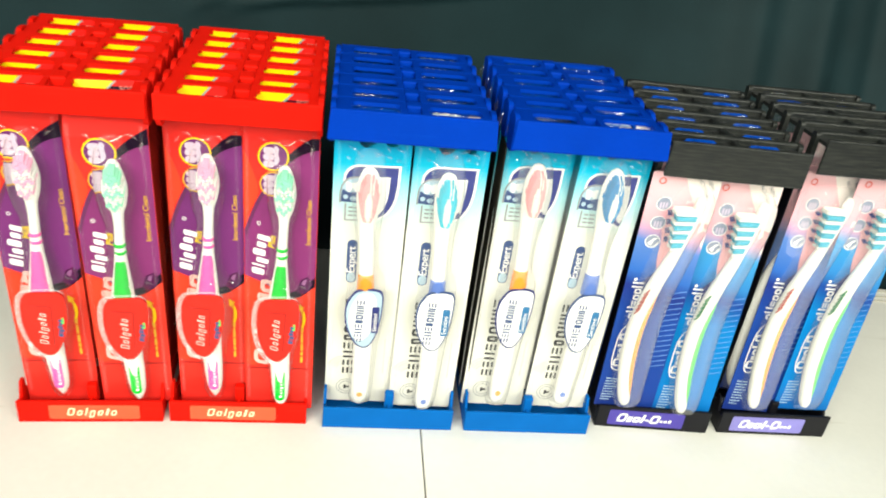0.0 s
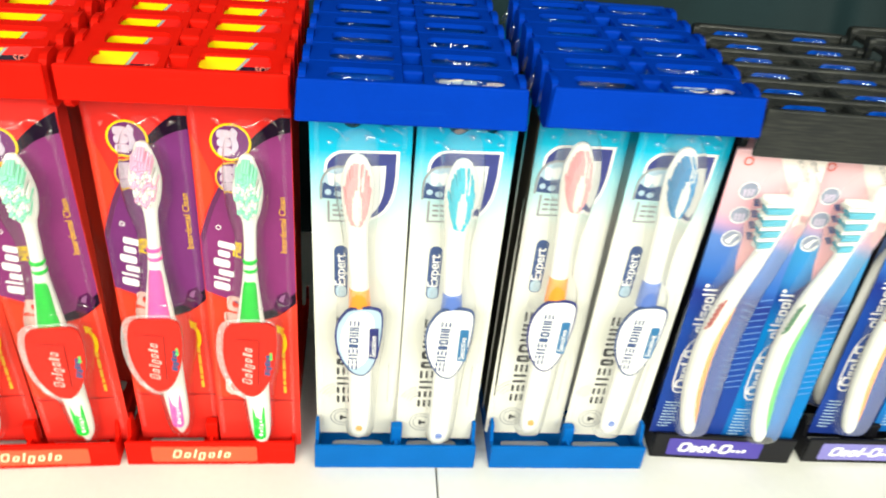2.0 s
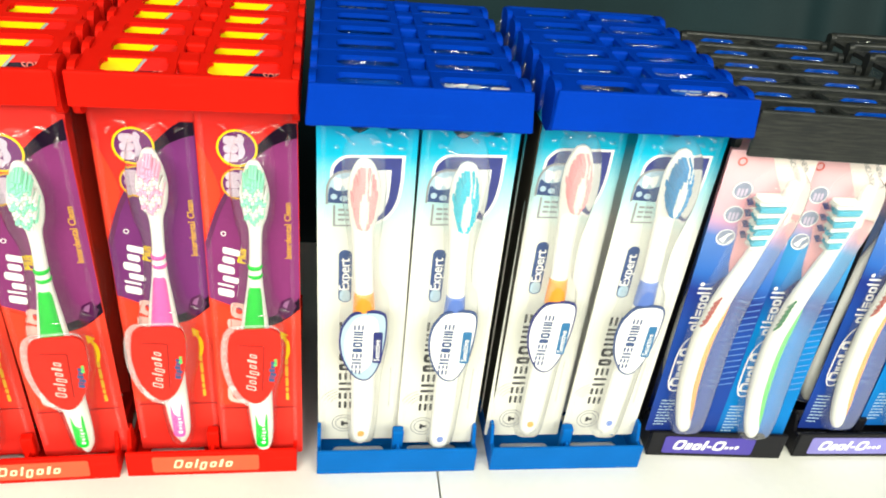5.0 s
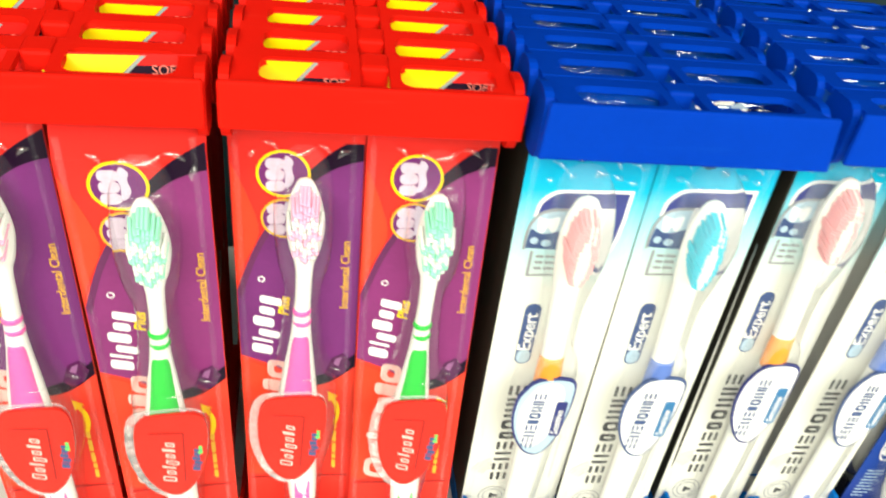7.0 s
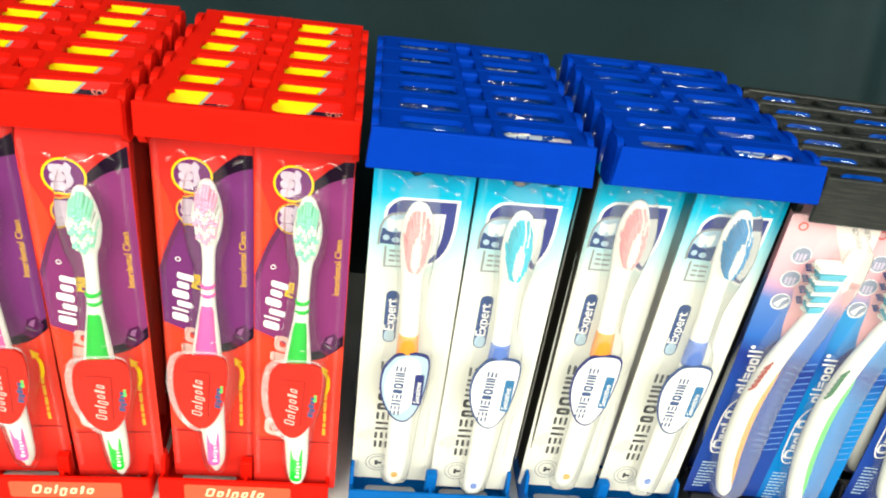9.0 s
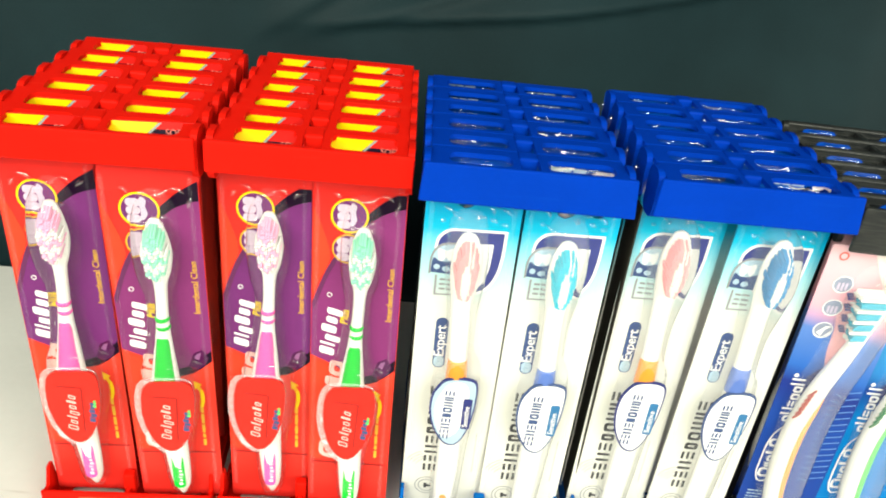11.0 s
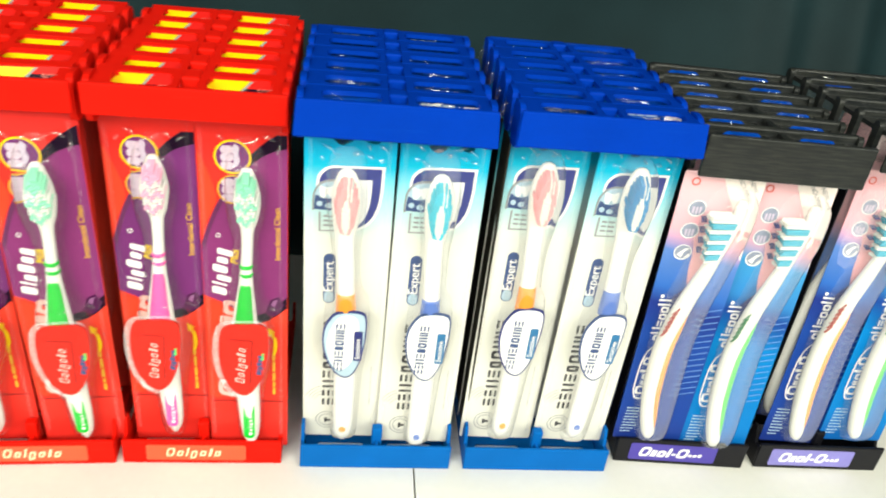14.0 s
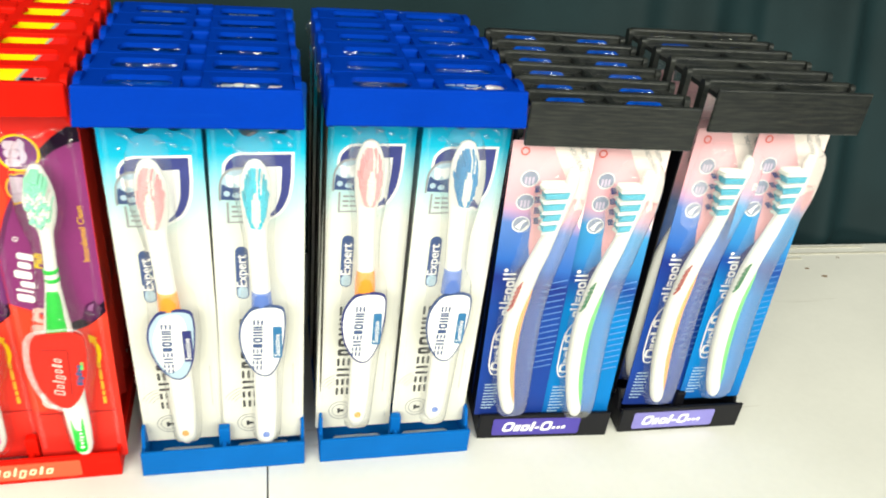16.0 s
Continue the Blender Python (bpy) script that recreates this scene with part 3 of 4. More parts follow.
def bristle_field(cx, cz, rx, rz, y0, y1, rule, mats, parent, names, step, draw, drop, rise, stir=1.0):
    """Tufts on a round-ended head, in two colours by rule(i, k, u). Rows stand rise apart; the tips draw together and drop."""
    made = [bmesh.new(), bmesh.new()]
    nk, ni = int(rz / rise), int(rx / step)
    rnd = random.Random(5)
    for k in range(-nk, nk + 1):
        for i in range(-ni, ni + 1):
            u = (i * step / rx) ** 2 + (k * rise / rz) ** 2
            if u <= 1.02:
                x, z = cx + i * step + rnd.uniform(-0.2, 0.2), cz + k * rise + rnd.uniform(-0.25, 0.25)
                tip = (cx + (x - cx) * draw + stir * rnd.uniform(-0.25, 0.25), y1 * (1 - 0.1 * u) + stir * rnd.uniform(-0.4, 0.4), z - drop + stir * rnd.uniform(-0.7, 0.7))
                tuft(made[rule(i, k, u)], (x, y0, z), tip, step * 0.55)
    for bm, material, name in zip(made, mats, names):
        part(name, bm, material, parent)


def red_pack(m, rubber, bristle, label, group, full=True, slip=0.0, shift=0.0, bend=0.0):
    """A red and purple card with a zigzag-bristled brush under a clear blister."""
    ob = thing("toothbrush_pack", m, label, "toothbrush pack", group)
    inset, top = (0.0, 238.6 - 1000 * m.translation.z) if full else (6.0, 236.8)
    card = part("card", sheet([rrect(inset, 45.5 - inset, 6, top, 1.5), hang_hole(11.0)], 0, 0.5), RED_CARD, ob, "red and purple printed card")
    # unseen dark sheet, added to cut light bouncing between the rows
    part("card_back", sheet([rrect(inset + 0.2, 45.3 - inset, 6.2, top - 0.2, 1.5)], 0.52, 0.15), PLUM, card)
    part("yellow_corner", sheet([[(inset + 0.6, top - 0.4), (inset + 0.6, 221), (17, 225.5), (28, top - 0.4)]], -0.2), YELLOW, card)
    part("corner_edge", sheet([[(17.2, 225.4), (18.2, 225.2), (29.6, top - 0.4), (28.2, top - 0.4)]], -0.22), EDGE_GREY, card)
    part("lettering", words("SOFT", 31, 230.5, 4.0, -0.2, False), FADED_RED, card)
    if full and bend:
        for piece in (card, *card.children):
            bow(piece, 206, bend)
    if full:
        arc = smooth_line([(0.3, 146), (7, 165), (15, 180), (24, 194), (34, 204.5), (45.2, 212)], 5)
        # green-grip packs take the purple with film sheen painted in
        part("purple_field", sheet([arc + smooth_line([(45.2, 113), (36, 104), (26, 99), (13, 108), (0.3, 114)], 4)], -0.2), PURPLE if rubber is PINK else SHEEN_PURPLE, card)
        right = [(x, z) for x, z in arc if x > 21]
        left = [(x, z) for x, z in arc if x <= 22]
        part("plum_edge", sheet([[(x, z + 0.4) for x, z in right] + [(x + 1.5, z - 0.8 - 8.5 * (x / 45) ** 2) for x, z in right[:-1][::-1]]], -0.34), PLUM, card)
        part("plum_shade", sheet([[(x, z + 0.2) for x, z in left] + [(x + 1.2, z - 1.0 - 3.0 * (1 - x / 22)) for x, z in left[::-1]]], -0.32), PLUM_SOFT, card)
        part("plum_foot", sheet([smooth_line([(45.2, 114), (36, 105), (26, 100), (26, 96), (36, 99), (45.2, 107)], 3)], -0.34), PLUM, card)
        part("gem_print", sheet([[(33, 103), (36, 112), (40.5, 114.5), (43.6, 109), (41, 103.5), (37, 101)]], -0.5), PLUM_DEEP, card)
        part("gem_facet", sheet([[(36.4, 109), (37.6, 111.6), (40, 112.6), (38.6, 107.6)]], -0.64), LILAC_DIM, card)
        part("orange_flash", sheet([smooth_line([(0.4, 200), (6, 186), (9, 172), (3, 158), (0.4, 150)], 4)], -0.2), ORANGE_RED, card)
        part("orange_flash", sheet([smooth_line([(0.4, 112), (12, 106), (22, 98), (24, 80), (10, 46), (0.4, 44)], 4)], -0.2), ORANGE_RED, card)
        for cz, r, w, stroke in ((196.5, 9.3, 1.0, YELLOW), (178.5, 8.2, 0.8, GOLD)):
            disc = part("print_roundel", sheet([oval(18, cz, r - w * 0.5, r - w * 0.5)], -0.5), PURPLE, card)
            part("ring", ring(18, cz, r, w, -0.64), stroke, disc)
            for dz in (-5.6, -0.4, 4.6):
                part("tooth_print", sheet([rrect(12.0, 18.4, cz + dz * 0.85 - 2.1, cz + dz * 0.85 + 2.1, 1.7, 4)], -0.62), PALE_LILAC, disc)
            part("gum_print", sheet([smooth_line([(18.2, cz - 5.4), (20, cz - 5.0), (21.6, cz - 2), (20.8, cz + 2), (21.4, cz + 5), (19, cz + 7), (17.8, cz + 3), (18.6, cz), (18.2, cz - 5.4)], 3)[:-1]], -0.6), LILAC, disc)
        part("range_mark", blocks(12.5, 114, -0.45, ((4.4, 0, 8.0), (1.3, 0, 8.0), (3.4, -2.2, 5.6), (4.4, 0, 8.0), (3.6, 0, 5.8), (3.6, -2.4, 5.8)), 1.6, True, 0.2, -3.5, 1.4, "..o.oo"), WHITE_INK, card)
        part("register_dot", ring(9.3, 151.5, 1.3, 0.4, -0.45), WHITE_INK, card)
        part("lettering", words("Plus", 18.8, 134, 5.6, -0.45, True, -5, 0.2, 0.12), YELLOW, card)
        part("lettering", words("Interdental Clean", 41.5, 137.5, 4.5, -0.45, True, 0, 0, 0.02), GOLD, card)
        part("brand_mark", blocks(16.5, 43, -0.45, ((11.5, 0, 11), (9.5, 0, 8.4), (3.3, 0, 11.4), (9.5, -3, 8.4), (9.5, 0, 8.4), (6.2, 0, 10.2), (9.5, 0, 8.4)), 1.3, True, 0.2, -2, 2.6), PALE_PINK_INK, card)
        part("arrow_print", sheet([smooth_line([(38.2, 74), (39.6, 79), (39.4, 85), (37.6, 89.4)], 4) + [(38.8, 90.6), (34.6, 93.2), (35.0, 87.4), (36.2, 88.2)] + smooth_line([(37.4, 85), (37.8, 79), (37.0, 75)], 4)], -0.45), YELLOW, card)
        part("small_print", blocks(38.5, 46, -0.45, ((5, 0, 1.6), (3, 0, 1.6), (6, 0, 1.6), (7, 0, 1.6), (4, 0, 1.6)), 0.9), GOLD, card)
        # shade of the lower fold, drawn as a flat dark line
        part("lower_fold", sheet([[(2, 41), (43.5, 41), (44, 40), (1.5, 40)]], -0.35), FOLD_SHADE, card)
    brush = part("toothbrush", stick([(200, 25.6, -6, 0.8, 0.8), (198.5, 25.6, -6, 2.9, 2), (191, 25.6, -6, 5.6, 2.4), (181, 25.6, -6, 6.8, 2.5), (171, 25.4, -6, 5.4, 2.5), (164, 25.2, -6, 3.4, 2.7), (152, 24.8, -6, 3, 2.9),
                 (141, 24.2, -6.5, 3.3, 3), (130, 23.8, -7, 4.2, 3.3), (116, 23.2, -7.5, 6.0, 3.8), (100, 22.6, -8, 7.6, 4.2), (80, 22.8, -8, 7.6, 4.2), (62, 23.6, -7.5, 6.6, 4), (42, 24.2, -7, 6, 3.6), (27, 24.4, -6, 4.6, 3), (19, 24.4, -5.5, 1.4, 1.4)], 14), WHITE_BRUSH, ob, "white plastic toothbrush", True)
    brush.location.z = -slip if full else 0.0
    if full:
        part("grip", stick([(133, 23.9, -8.2, 2.6, 2.4), (130, 23.8, -8.4, 3.4, 2.6), (116, 23.2, -9, 4.8, 3), (102, 22.7, -9.6, 6.2, 3.4), (92, 22.7, -9.8, 6.3, 3.4), (88, 22.7, -9.6, 5, 2.6)], 12), rubber, brush, "coloured rubber grip", True)
        for z in (143.5, 138.5):
            part("grip_band", stick([(z - 1.1, 24.2, -6.6, 3.3, 3.2), (z, 24.3, -6.6, 3.7, 3.5), (z + 1.1, 24.3, -6.6, 3.3, 3.2)], 12, 2), rubber, brush, "", True)
        part("tail_inlay", sheet([rrect(21, 27.4, 27, 53, 3.1, 5)], -10.6, 0.6), rubber, brush)
        part("tail_mark", blocks(26, 30, -10.9, ((1.8, 0, 2.2), (1.4, 0, 1.6), (0.7, 0, 2.2), (1.4, -0.5, 1.6), (1.4, 0, 1.6), (1, 0, 2)), 1.2), WHITE_INK, brush)
        bristle_field(25.6, 186, 6.0, 13, -8, -15.5, lambda i, k, u: int(k > 3 or (k + abs((i + 4) % 4 - 2) + 8) % 4 in (0, 1)), (WHITE_BRISTLE, bristle), brush, ("white_bristle", "coloured_bristle"), 1.45, 0.86, 4.2, 2.0)
    bubble = [(208, 25, 2.6, 0.2), (205, 25, 6, 3), (201, 25, 8.4, 9), (195, 25, 9.8, 14), (181, 25, 10.5, 17), (166, 25, 9.5, 16), (152, 24.5, 6.8, 12.5), (135, 24, 7.5, 12), (117, 23.5, 9.5, 13), (108, 24, 13, 14.8), (95, 24.5, 14, 15.6), (76, 24, 13.4, 15.6), (60, 24, 10, 14), (45, 24, 8.6, 12), (25, 24, 7, 10), (15, 24, 4.6, 6), (11, 24, 2, 0.3)]
    part("blister", dome(bubble), FILM, ob, "clear plastic blister", True)
    if full:
        creases = ((14, 207, 7, -32, 1.2), (24.5, 205.5, 9, 24, -1.0), (32, 206.5, 5, -38, 0.6), (38.5, 204.5, 5, 35, 0.8), (8, 204, 4, 60, 0.5)) if rubber is PINK else ((12, 206.5, 5, -40, 0.8), (20, 204.5, 6, 10, 1.2), (27.5, 206, 9, 22, -1.2), (36, 207, 7, -24, 1.0), (41, 201, 6, 70, 0.4))
        for cx, cz, length, turn, bend in creases:
            film_crease(ob, cx, cz, length, turn, -0.7, 1.1, 0.8, bend)
        film_crease(ob, 29.2, 194.6, 4.2, 12, -3.2, 1.3, 1.2)
        film_crease(ob, 37.4, 106.5, 5.5, -22, -0.9, 0.7, 0.6)
        film_crease(ob, 27.5, 112.5, 7, 8, -13.6, 0.6, 0.5)
        film_rim(ob, (1.2, 40.6), 16, 214)
        shield = smooth_line([(13, 101), (16.5, 104.6), (25, 105.5), (34, 105.2), (37.6, 101), (37.8, 89), (35.5, 75), (31, 63.5), (25, 57.5), (19, 60), (13.8, 69), (11.2, 82), (11.5, 94), (13, 101)], 4)[:-1]
        skirt = part("cap_skirt", sheet([[(22.8 + (x - 24.6) * 1.14, 80 + (z - 81) * 1.1) for x, z in shield], [(24.6 + (x - 24.6) * 1.02, 81 + (z - 81) * 1.01) for x, z in shield]], -15.6, 0.4), SKIRT_FILM, ob, "clear ribbed film skirt")
        for k in range(9):
            z = 62 + 4.6 * k
            x = min(px for px, pz in shield if abs(pz - z) < 5)
            part("skirt_rib", box(bmesh.new(), x - 2.3, x - 0.6, -16.4, -15.8, z, z + 1.1, 0.25, 1), SKIRT_FILM, skirt)
        cap = part("brand_cap", sheet([shield], -17.2, 1.2), CAP_RED, ob, "red film label on the blister")
        cap.location = skirt.location = (shift * 0.001, 0.001, 0)
        # flat dark lines painted for the shade in the label's creases
        part("crease", sheet([[(27.4, 66), (28, 66), (29.6, 95), (29, 95)]], -17.35), FOLD_SHADE, cap)
        part("crease", sheet([[(17, 95.6), (29, 94.8), (29, 95.4), (17, 96.2)]], -17.35), FOLD_SHADE, cap)
        part("brand_mark", blocks(24.5, 66, -17.35, ((2.9, 0, 5.2), (2.3, 0, 3.6), (1.0, 0, 5.2), (2.3, -1.3, 3.6), (2.3, 0, 3.6), (1.5, 0, 4.8), (2.3, 0, 3.6)), 1.5, True, 0.25, -3, 0.65), PALE_PINK_INK, cap)
        part("range_mark", blocks(34, 72, -17.35, ((2.2, 0, 3), (0.9, 0, 3), (2, -0.8, 2.3), (2.2, 0, 3), (2, 0, 2.3), (2, -0.8, 2.3)), 0.4, True, 0.15, -3), SLATE, cap)
        part("accent", blocks(35.6, 82.5, -17.4, ((1.6, 0, 1.8), (1.2, 0, 1.4), (1.2, 0, 1.4)), 0.3), LEAF_GREEN, cap)
    return ob


def white_pack(m, band, bristle, chip, label, group, full=True, slip=0.0, hole=0.0):
    """A white card that turns cyan at the top, with a white brush under an oval label."""
    ob = thing("toothbrush_pack", m, label, "toothbrush pack", group)
    inset, top = 0.0 if full else 1.5, 237 - 1000 * m.translation.z
    card = part("card", sheet([rrect(inset, 46 - inset, 7, top, 1.5), hang_hole(hole if full else 3.2)], 0, 0.5), WHITE_CARD, ob, "white card shading to cyan at the top")
    # added dark backing, out of sight: keeps bounce off the card behind
    part("card_back", sheet([rrect(inset + 0.2, 45.8 - inset, 7.2, top - 0.2, 1.5), hang_hole(hole if full else 3.2)], 0.52, 0.15), NAVY, card)
    seed = 1.0 + full * 0.37 + len(label) * 0.61 + (bristle is DEEP_BRISTLE) * 2.3
    film_fold(ob, 6, 43, top - 9.5, top - 0.5, -2.6, seed)
    film_crease(ob, 0.6, top - 11, 9, 80, -1.6, 2.2, 1.4)
    film_crease(ob, 33 - 3 * full, top - 5, 9, 4, -4.4, 1.6, 1.2)
    part("header_print", blocks(8, 229.5, -0.3, ((5, 0, 2), (4, 0, 2), (6, 0, 2)), 0.8, False), MIST, card)
    part("header_patch", sheet([rrect(29, 38, 227.5, 231, 0.8)], -0.3), WHITE_INK if bristle in (TEAL_BRISTLE, DEEP_BRISTLE) else SLATE, card)
    if full:
        leaf = smooth_line([(7.4, 187), (8.4, 193), (13, 197.4), (20, 198)], 4) + [(39.2, 198.4)] + smooth_line([(39.0, 186), (37.4, 175), (33.0, 166.5), (25.5, 161.6)], 4)
        back = smooth_line([(25.6, 162.6), (30.8, 168), (33.6, 176), (34.4, 184), (34.6, 192)], 4) + [(16, 191.4), (10.4, 189.6), (9.6, 186.5)]
        part("leaf_halo", sheet([[(5.9, 186)] + [(22 + (x - 22) * 1.09, 179 + (z - 181) * 1.075) for x, z in leaf] + [(18, 170)]], -0.15), WHITE_INK, card)
        part("leaf_frame", sheet([[(x, z - 2) for x, z in leaf + back]], -0.32), LEAF_NAVY, card)
        tile = part("tooth_tile", sheet([smooth_line([(5.3, 171.6), (5.7, 180.4), (8.4, 186), (12.4, 188)], 4) + [(18, 188.4), (18, 171)]], -0.45), MIST, card)
        part("tile_foot", sheet([smooth_line([(5.3, 171.6), (5.4, 176), (6.2, 180.2), (9, 178.4), (13, 178.2)], 3) + [(18, 180), (18, 171)]], -0.52), SLATE, tile)
        part("tile_rim", sheet([smooth_line([(4.2, 170.8), (4.6, 181), (7.8, 187.2), (12.4, 189.4)], 4) + [(18.4, 189.6), (18.4, 188.6)] + smooth_line([(12.4, 188.2), (8.3, 186.2), (5.4, 180.4), (5.1, 170.8)], 4)], -0.62), GREY_INK, tile)
        part("tooth_print", sheet([smooth_line([(8, 185.6), (8.4, 180), (10.4, 178.6), (12, 181), (14, 178.8), (15.6, 181), (15.6, 185.8), (12, 184.6), (8, 185.6)], 3)[:-1]], -0.6), WHITE_INK, tile)
        part("bubble_print", sheet([oval(8, 175, 1.6, 1.6, 12), oval(12.6, 174, 2, 1.6, 12)], -0.6), MIST, tile)
        note = part("note_frame", sheet([[(7.6, 158), (19, 158.4), (19, 159.2), (8.6, 158.9), (8.6, 170), (7.6, 170)]], -0.3), GREY_INK, card)
        for z in (167, 164.2, 161.4):
            part("small_print", blocks(10, z, -0.3, ((3, 0, 1.1), (4, 0, 1.1)), 0.7, False), GREY_INK, note)
        pill = part("pill_print", sheet([rrect(10.6, 17.2, 111, 144, 3.2, 5)], -0.2), SLATE, card)
        part("pill_foot", sheet([rrect(11.2, 16.6, 111.6, 119, 2.6, 5)], -0.34), MIST, pill)
        part("lettering", words("Expert", 16, 118.6, 7.6, -0.38, True, 0, 0, 0.08), WHITE_INK, pill)
        part("brand_mark", blocks(19, 33, -0.25, [(5.4, 0, 7.6), (4.8, 0, 7.6), (6.0, 0, 7.6)] * 3, 2.0, True, 0, 0, 1.75, "==|=oo||="), CHARCOAL, card)
        part("maker_seal", ring(14.6, 20.5, 7, 0.5, -0.2), GREY_INK, card)
        part("maker_seal", ring(14.6, 20.5, 5, 0.5, -0.2), GREY_INK, card)
        part("maker_seal", blocks(17, 18.4, -0.25, ((1.2, 2.4, 4), (1.5, 0, 4), (1.2, 2.4, 4)), -0.1), CHARCOAL, card)
        for r in (9, 11, 13, 15):
            part("ripple_print", sheet([[(15 + r * math.cos(a), 34 + r * math.sin(a)) for a in (1.9, 2.1, 2.3, 2.5, 2.7)] + [(15 + (r - 0.35) * math.cos(a), 34 + (r - 0.35) * math.sin(a)) for a in (2.7, 2.5, 2.3, 2.1, 1.9)]], -0.2), GREY_INK, card)
        part("small_print", blocks(40.4, 34, -0.2, ((6, 0, 0.7), (5, 0, 0.7), (2, 0, 0.7), (5, 0, 0.7), (3, 0, 0.7), (6, 0, 0.7)), 0.8), PALE_GREY, card)
    brush = part("toothbrush", stick([(203, 21.7, -7, 1, 0.8), (201, 21.8, -7, 4.0, 2), (193, 21.9, -7, 6.9, 2.6), (183, 22, -7, 7.6, 2.8), (171, 22, -7, 6.6, 2.8), (163, 21.8, -7, 5.2, 3), (148, 22.4, -7, 4.9, 3.2),
                 (126, 23.4, -7, 4.8, 3.4), (108, 23.8, -7, 5.6, 3.6), (80, 24.4, -6.5, 6.4, 3.8), (50, 24.8, -6, 6.4, 3.6), (29, 24.6, -5.5, 6.0, 3.4), (19, 24.4, -5.5, 5.2, 3.2), (14, 24.2, -5, 2.4, 2)], 14), WHITE_BRUSH, ob, "white plastic toothbrush", True)
    brush.location.z = -slip if full else 0.0
    if full:
        part("colour_band", stick([(111, 23.8, -7.4, 5.7, 3.9), (116, 23.7, -7.4, 5.6, 4.1), (123, 23.5, -7.4, 5.2, 4.1), (127, 23.4, -7.4, 4.9, 3.7)], 14, 3), band, brush, "coloured rubber band", True)
        part("tail_dot", sheet([oval(24.4, 24.5, 2, 2.2, 14)], -9.2, 0.5), band, brush)
        bristle_field(22, 186, 6.0, 14.2, -9, -17.5, lambda i, k, u: int((i / 2.7) ** 2 + ((k * 1.2 + 3.4) / 10.2) ** 2 > 1 and not (k > 4 and i in (1, 3))), (WHITE_BRISTLE, bristle), brush, ("white_bristle", "coloured_bristle"), 1.0, 0.8, 3.0, 1.2, 0.4)
    bubble = [(208.5, 21.5, 3, 0.2), (207, 21.5, 6, 4), (204, 21.5, 8.2, 11), (199, 21.5, 9.6, 16), (184, 21.8, 10.6, 19.5), (166, 22.4, 9, 16), (148, 22.8, 7.6, 12), (126, 23.6, 8, 11.5), (115, 24.4, 12.0, 10), (90, 24.4, 13.2, 9.8), (68, 24.8, 10.4, 9.8), (40, 25, 9.0, 10), (16, 24.8, 8.0, 9), (11, 24.6, 5.6, 5), (9.6, 24.6, 3, 0.3)]
    part("blister", dome(bubble), SOFT_FILM, ob, "clear plastic blister", True)
    if full:
        for cx, cz, length, turn, bend in ((12, 206.5, 9, -38, 1.0), (27, 205.5, 6, -16, -0.8), (32, 208.5, 4, -60, 0.5), (17, 203, 3, 40, 0.4), (39, 208, 6, -30, 0.8)) if bristle is SALMON_BRISTLE else ((10, 207.5, 6, -42, 1.0), (25, 204.5, 4, -20, 0.6), (30, 209, 8, 15, -0.9), (37.5, 206, 6, -34, 0.8)):
            film_crease(ob, cx, cz, length, turn, -0.7, 1.0, 0.8, bend)
        if band is PERI:
            film_crease(ob, 17.5, 200.8 + hole * 0.5, 15, -14, -1.0, 1.3, 1.1, -2.6)
        for cx, cz, length, turn in ((9, 201.5, 3.4, -20), (33, 203.4, 4.6, -24), (38.6, 201.6, 4.0, -12), (25.6, 204.2, 3.2, 30)):
            film_crease(ob, cx, cz, length, turn, -0.7, 1.3, 1.2)
        film_rim(ob, (2.0, 41.4), 14, 216)
        oval_pts = [(x - 1, z + 1) for x, z in smooth_line([(15, 106), (19, 111.3), (26, 113), (33, 112.6), (36.4, 109.4), (36.8, 98), (35.4, 84), (32.4, 72), (27.8, 65), (22, 66), (17, 73), (13.6, 82), (12.2, 92), (13, 101), (15, 106)], 4)[:-1]]
        tag = part("oval_label", sheet([oval_pts], -11.4, 1.0), NAVY if band is ORANGE else SLATE, ob, "oval paper label with a dark blue rim")
        part("label_face", sheet([[(24.8 + (x - 24.8) * 0.925, 89.5 + (z - 89.5) * 0.95) for x, z in oval_pts]], -11.6), WHITE_CARD if not chip else MIST if chip is NAVY else WHITE_INK, tag)
        # highlight on this label's face, painted as a white shape
        if chip is NAVY:
            part("label_shine", sheet([smooth_line([(15.4, 100), (20, 109.5), (28, 111), (31.5, 104), (30.5, 88), (27, 76), (20, 71.5), (15.2, 82), (14, 92), (15.4, 100)], 4)[:-1]], -11.75), WHITE_INK, tag)
        part("brand_mark", blocks(22.8, 71, -11.9, [(3.0, 0, 5.0), (2.6, 0, 5.0), (3.4, 0, 5.0)] * 3, 0.9, True, 0, -2, 1.05, "==|=oo||="), SLATE, tag)
        plate = part("variant_chip", sheet([rrect(29, 33.8, 79, 100.5, 1)], -11.9), chip, tag)
        part("lettering", words("Sensitive", 32.6, 80.4, 4.3, -12.05, True, 0, 0, 0.03), WHITE_INK, plate)
    return ob


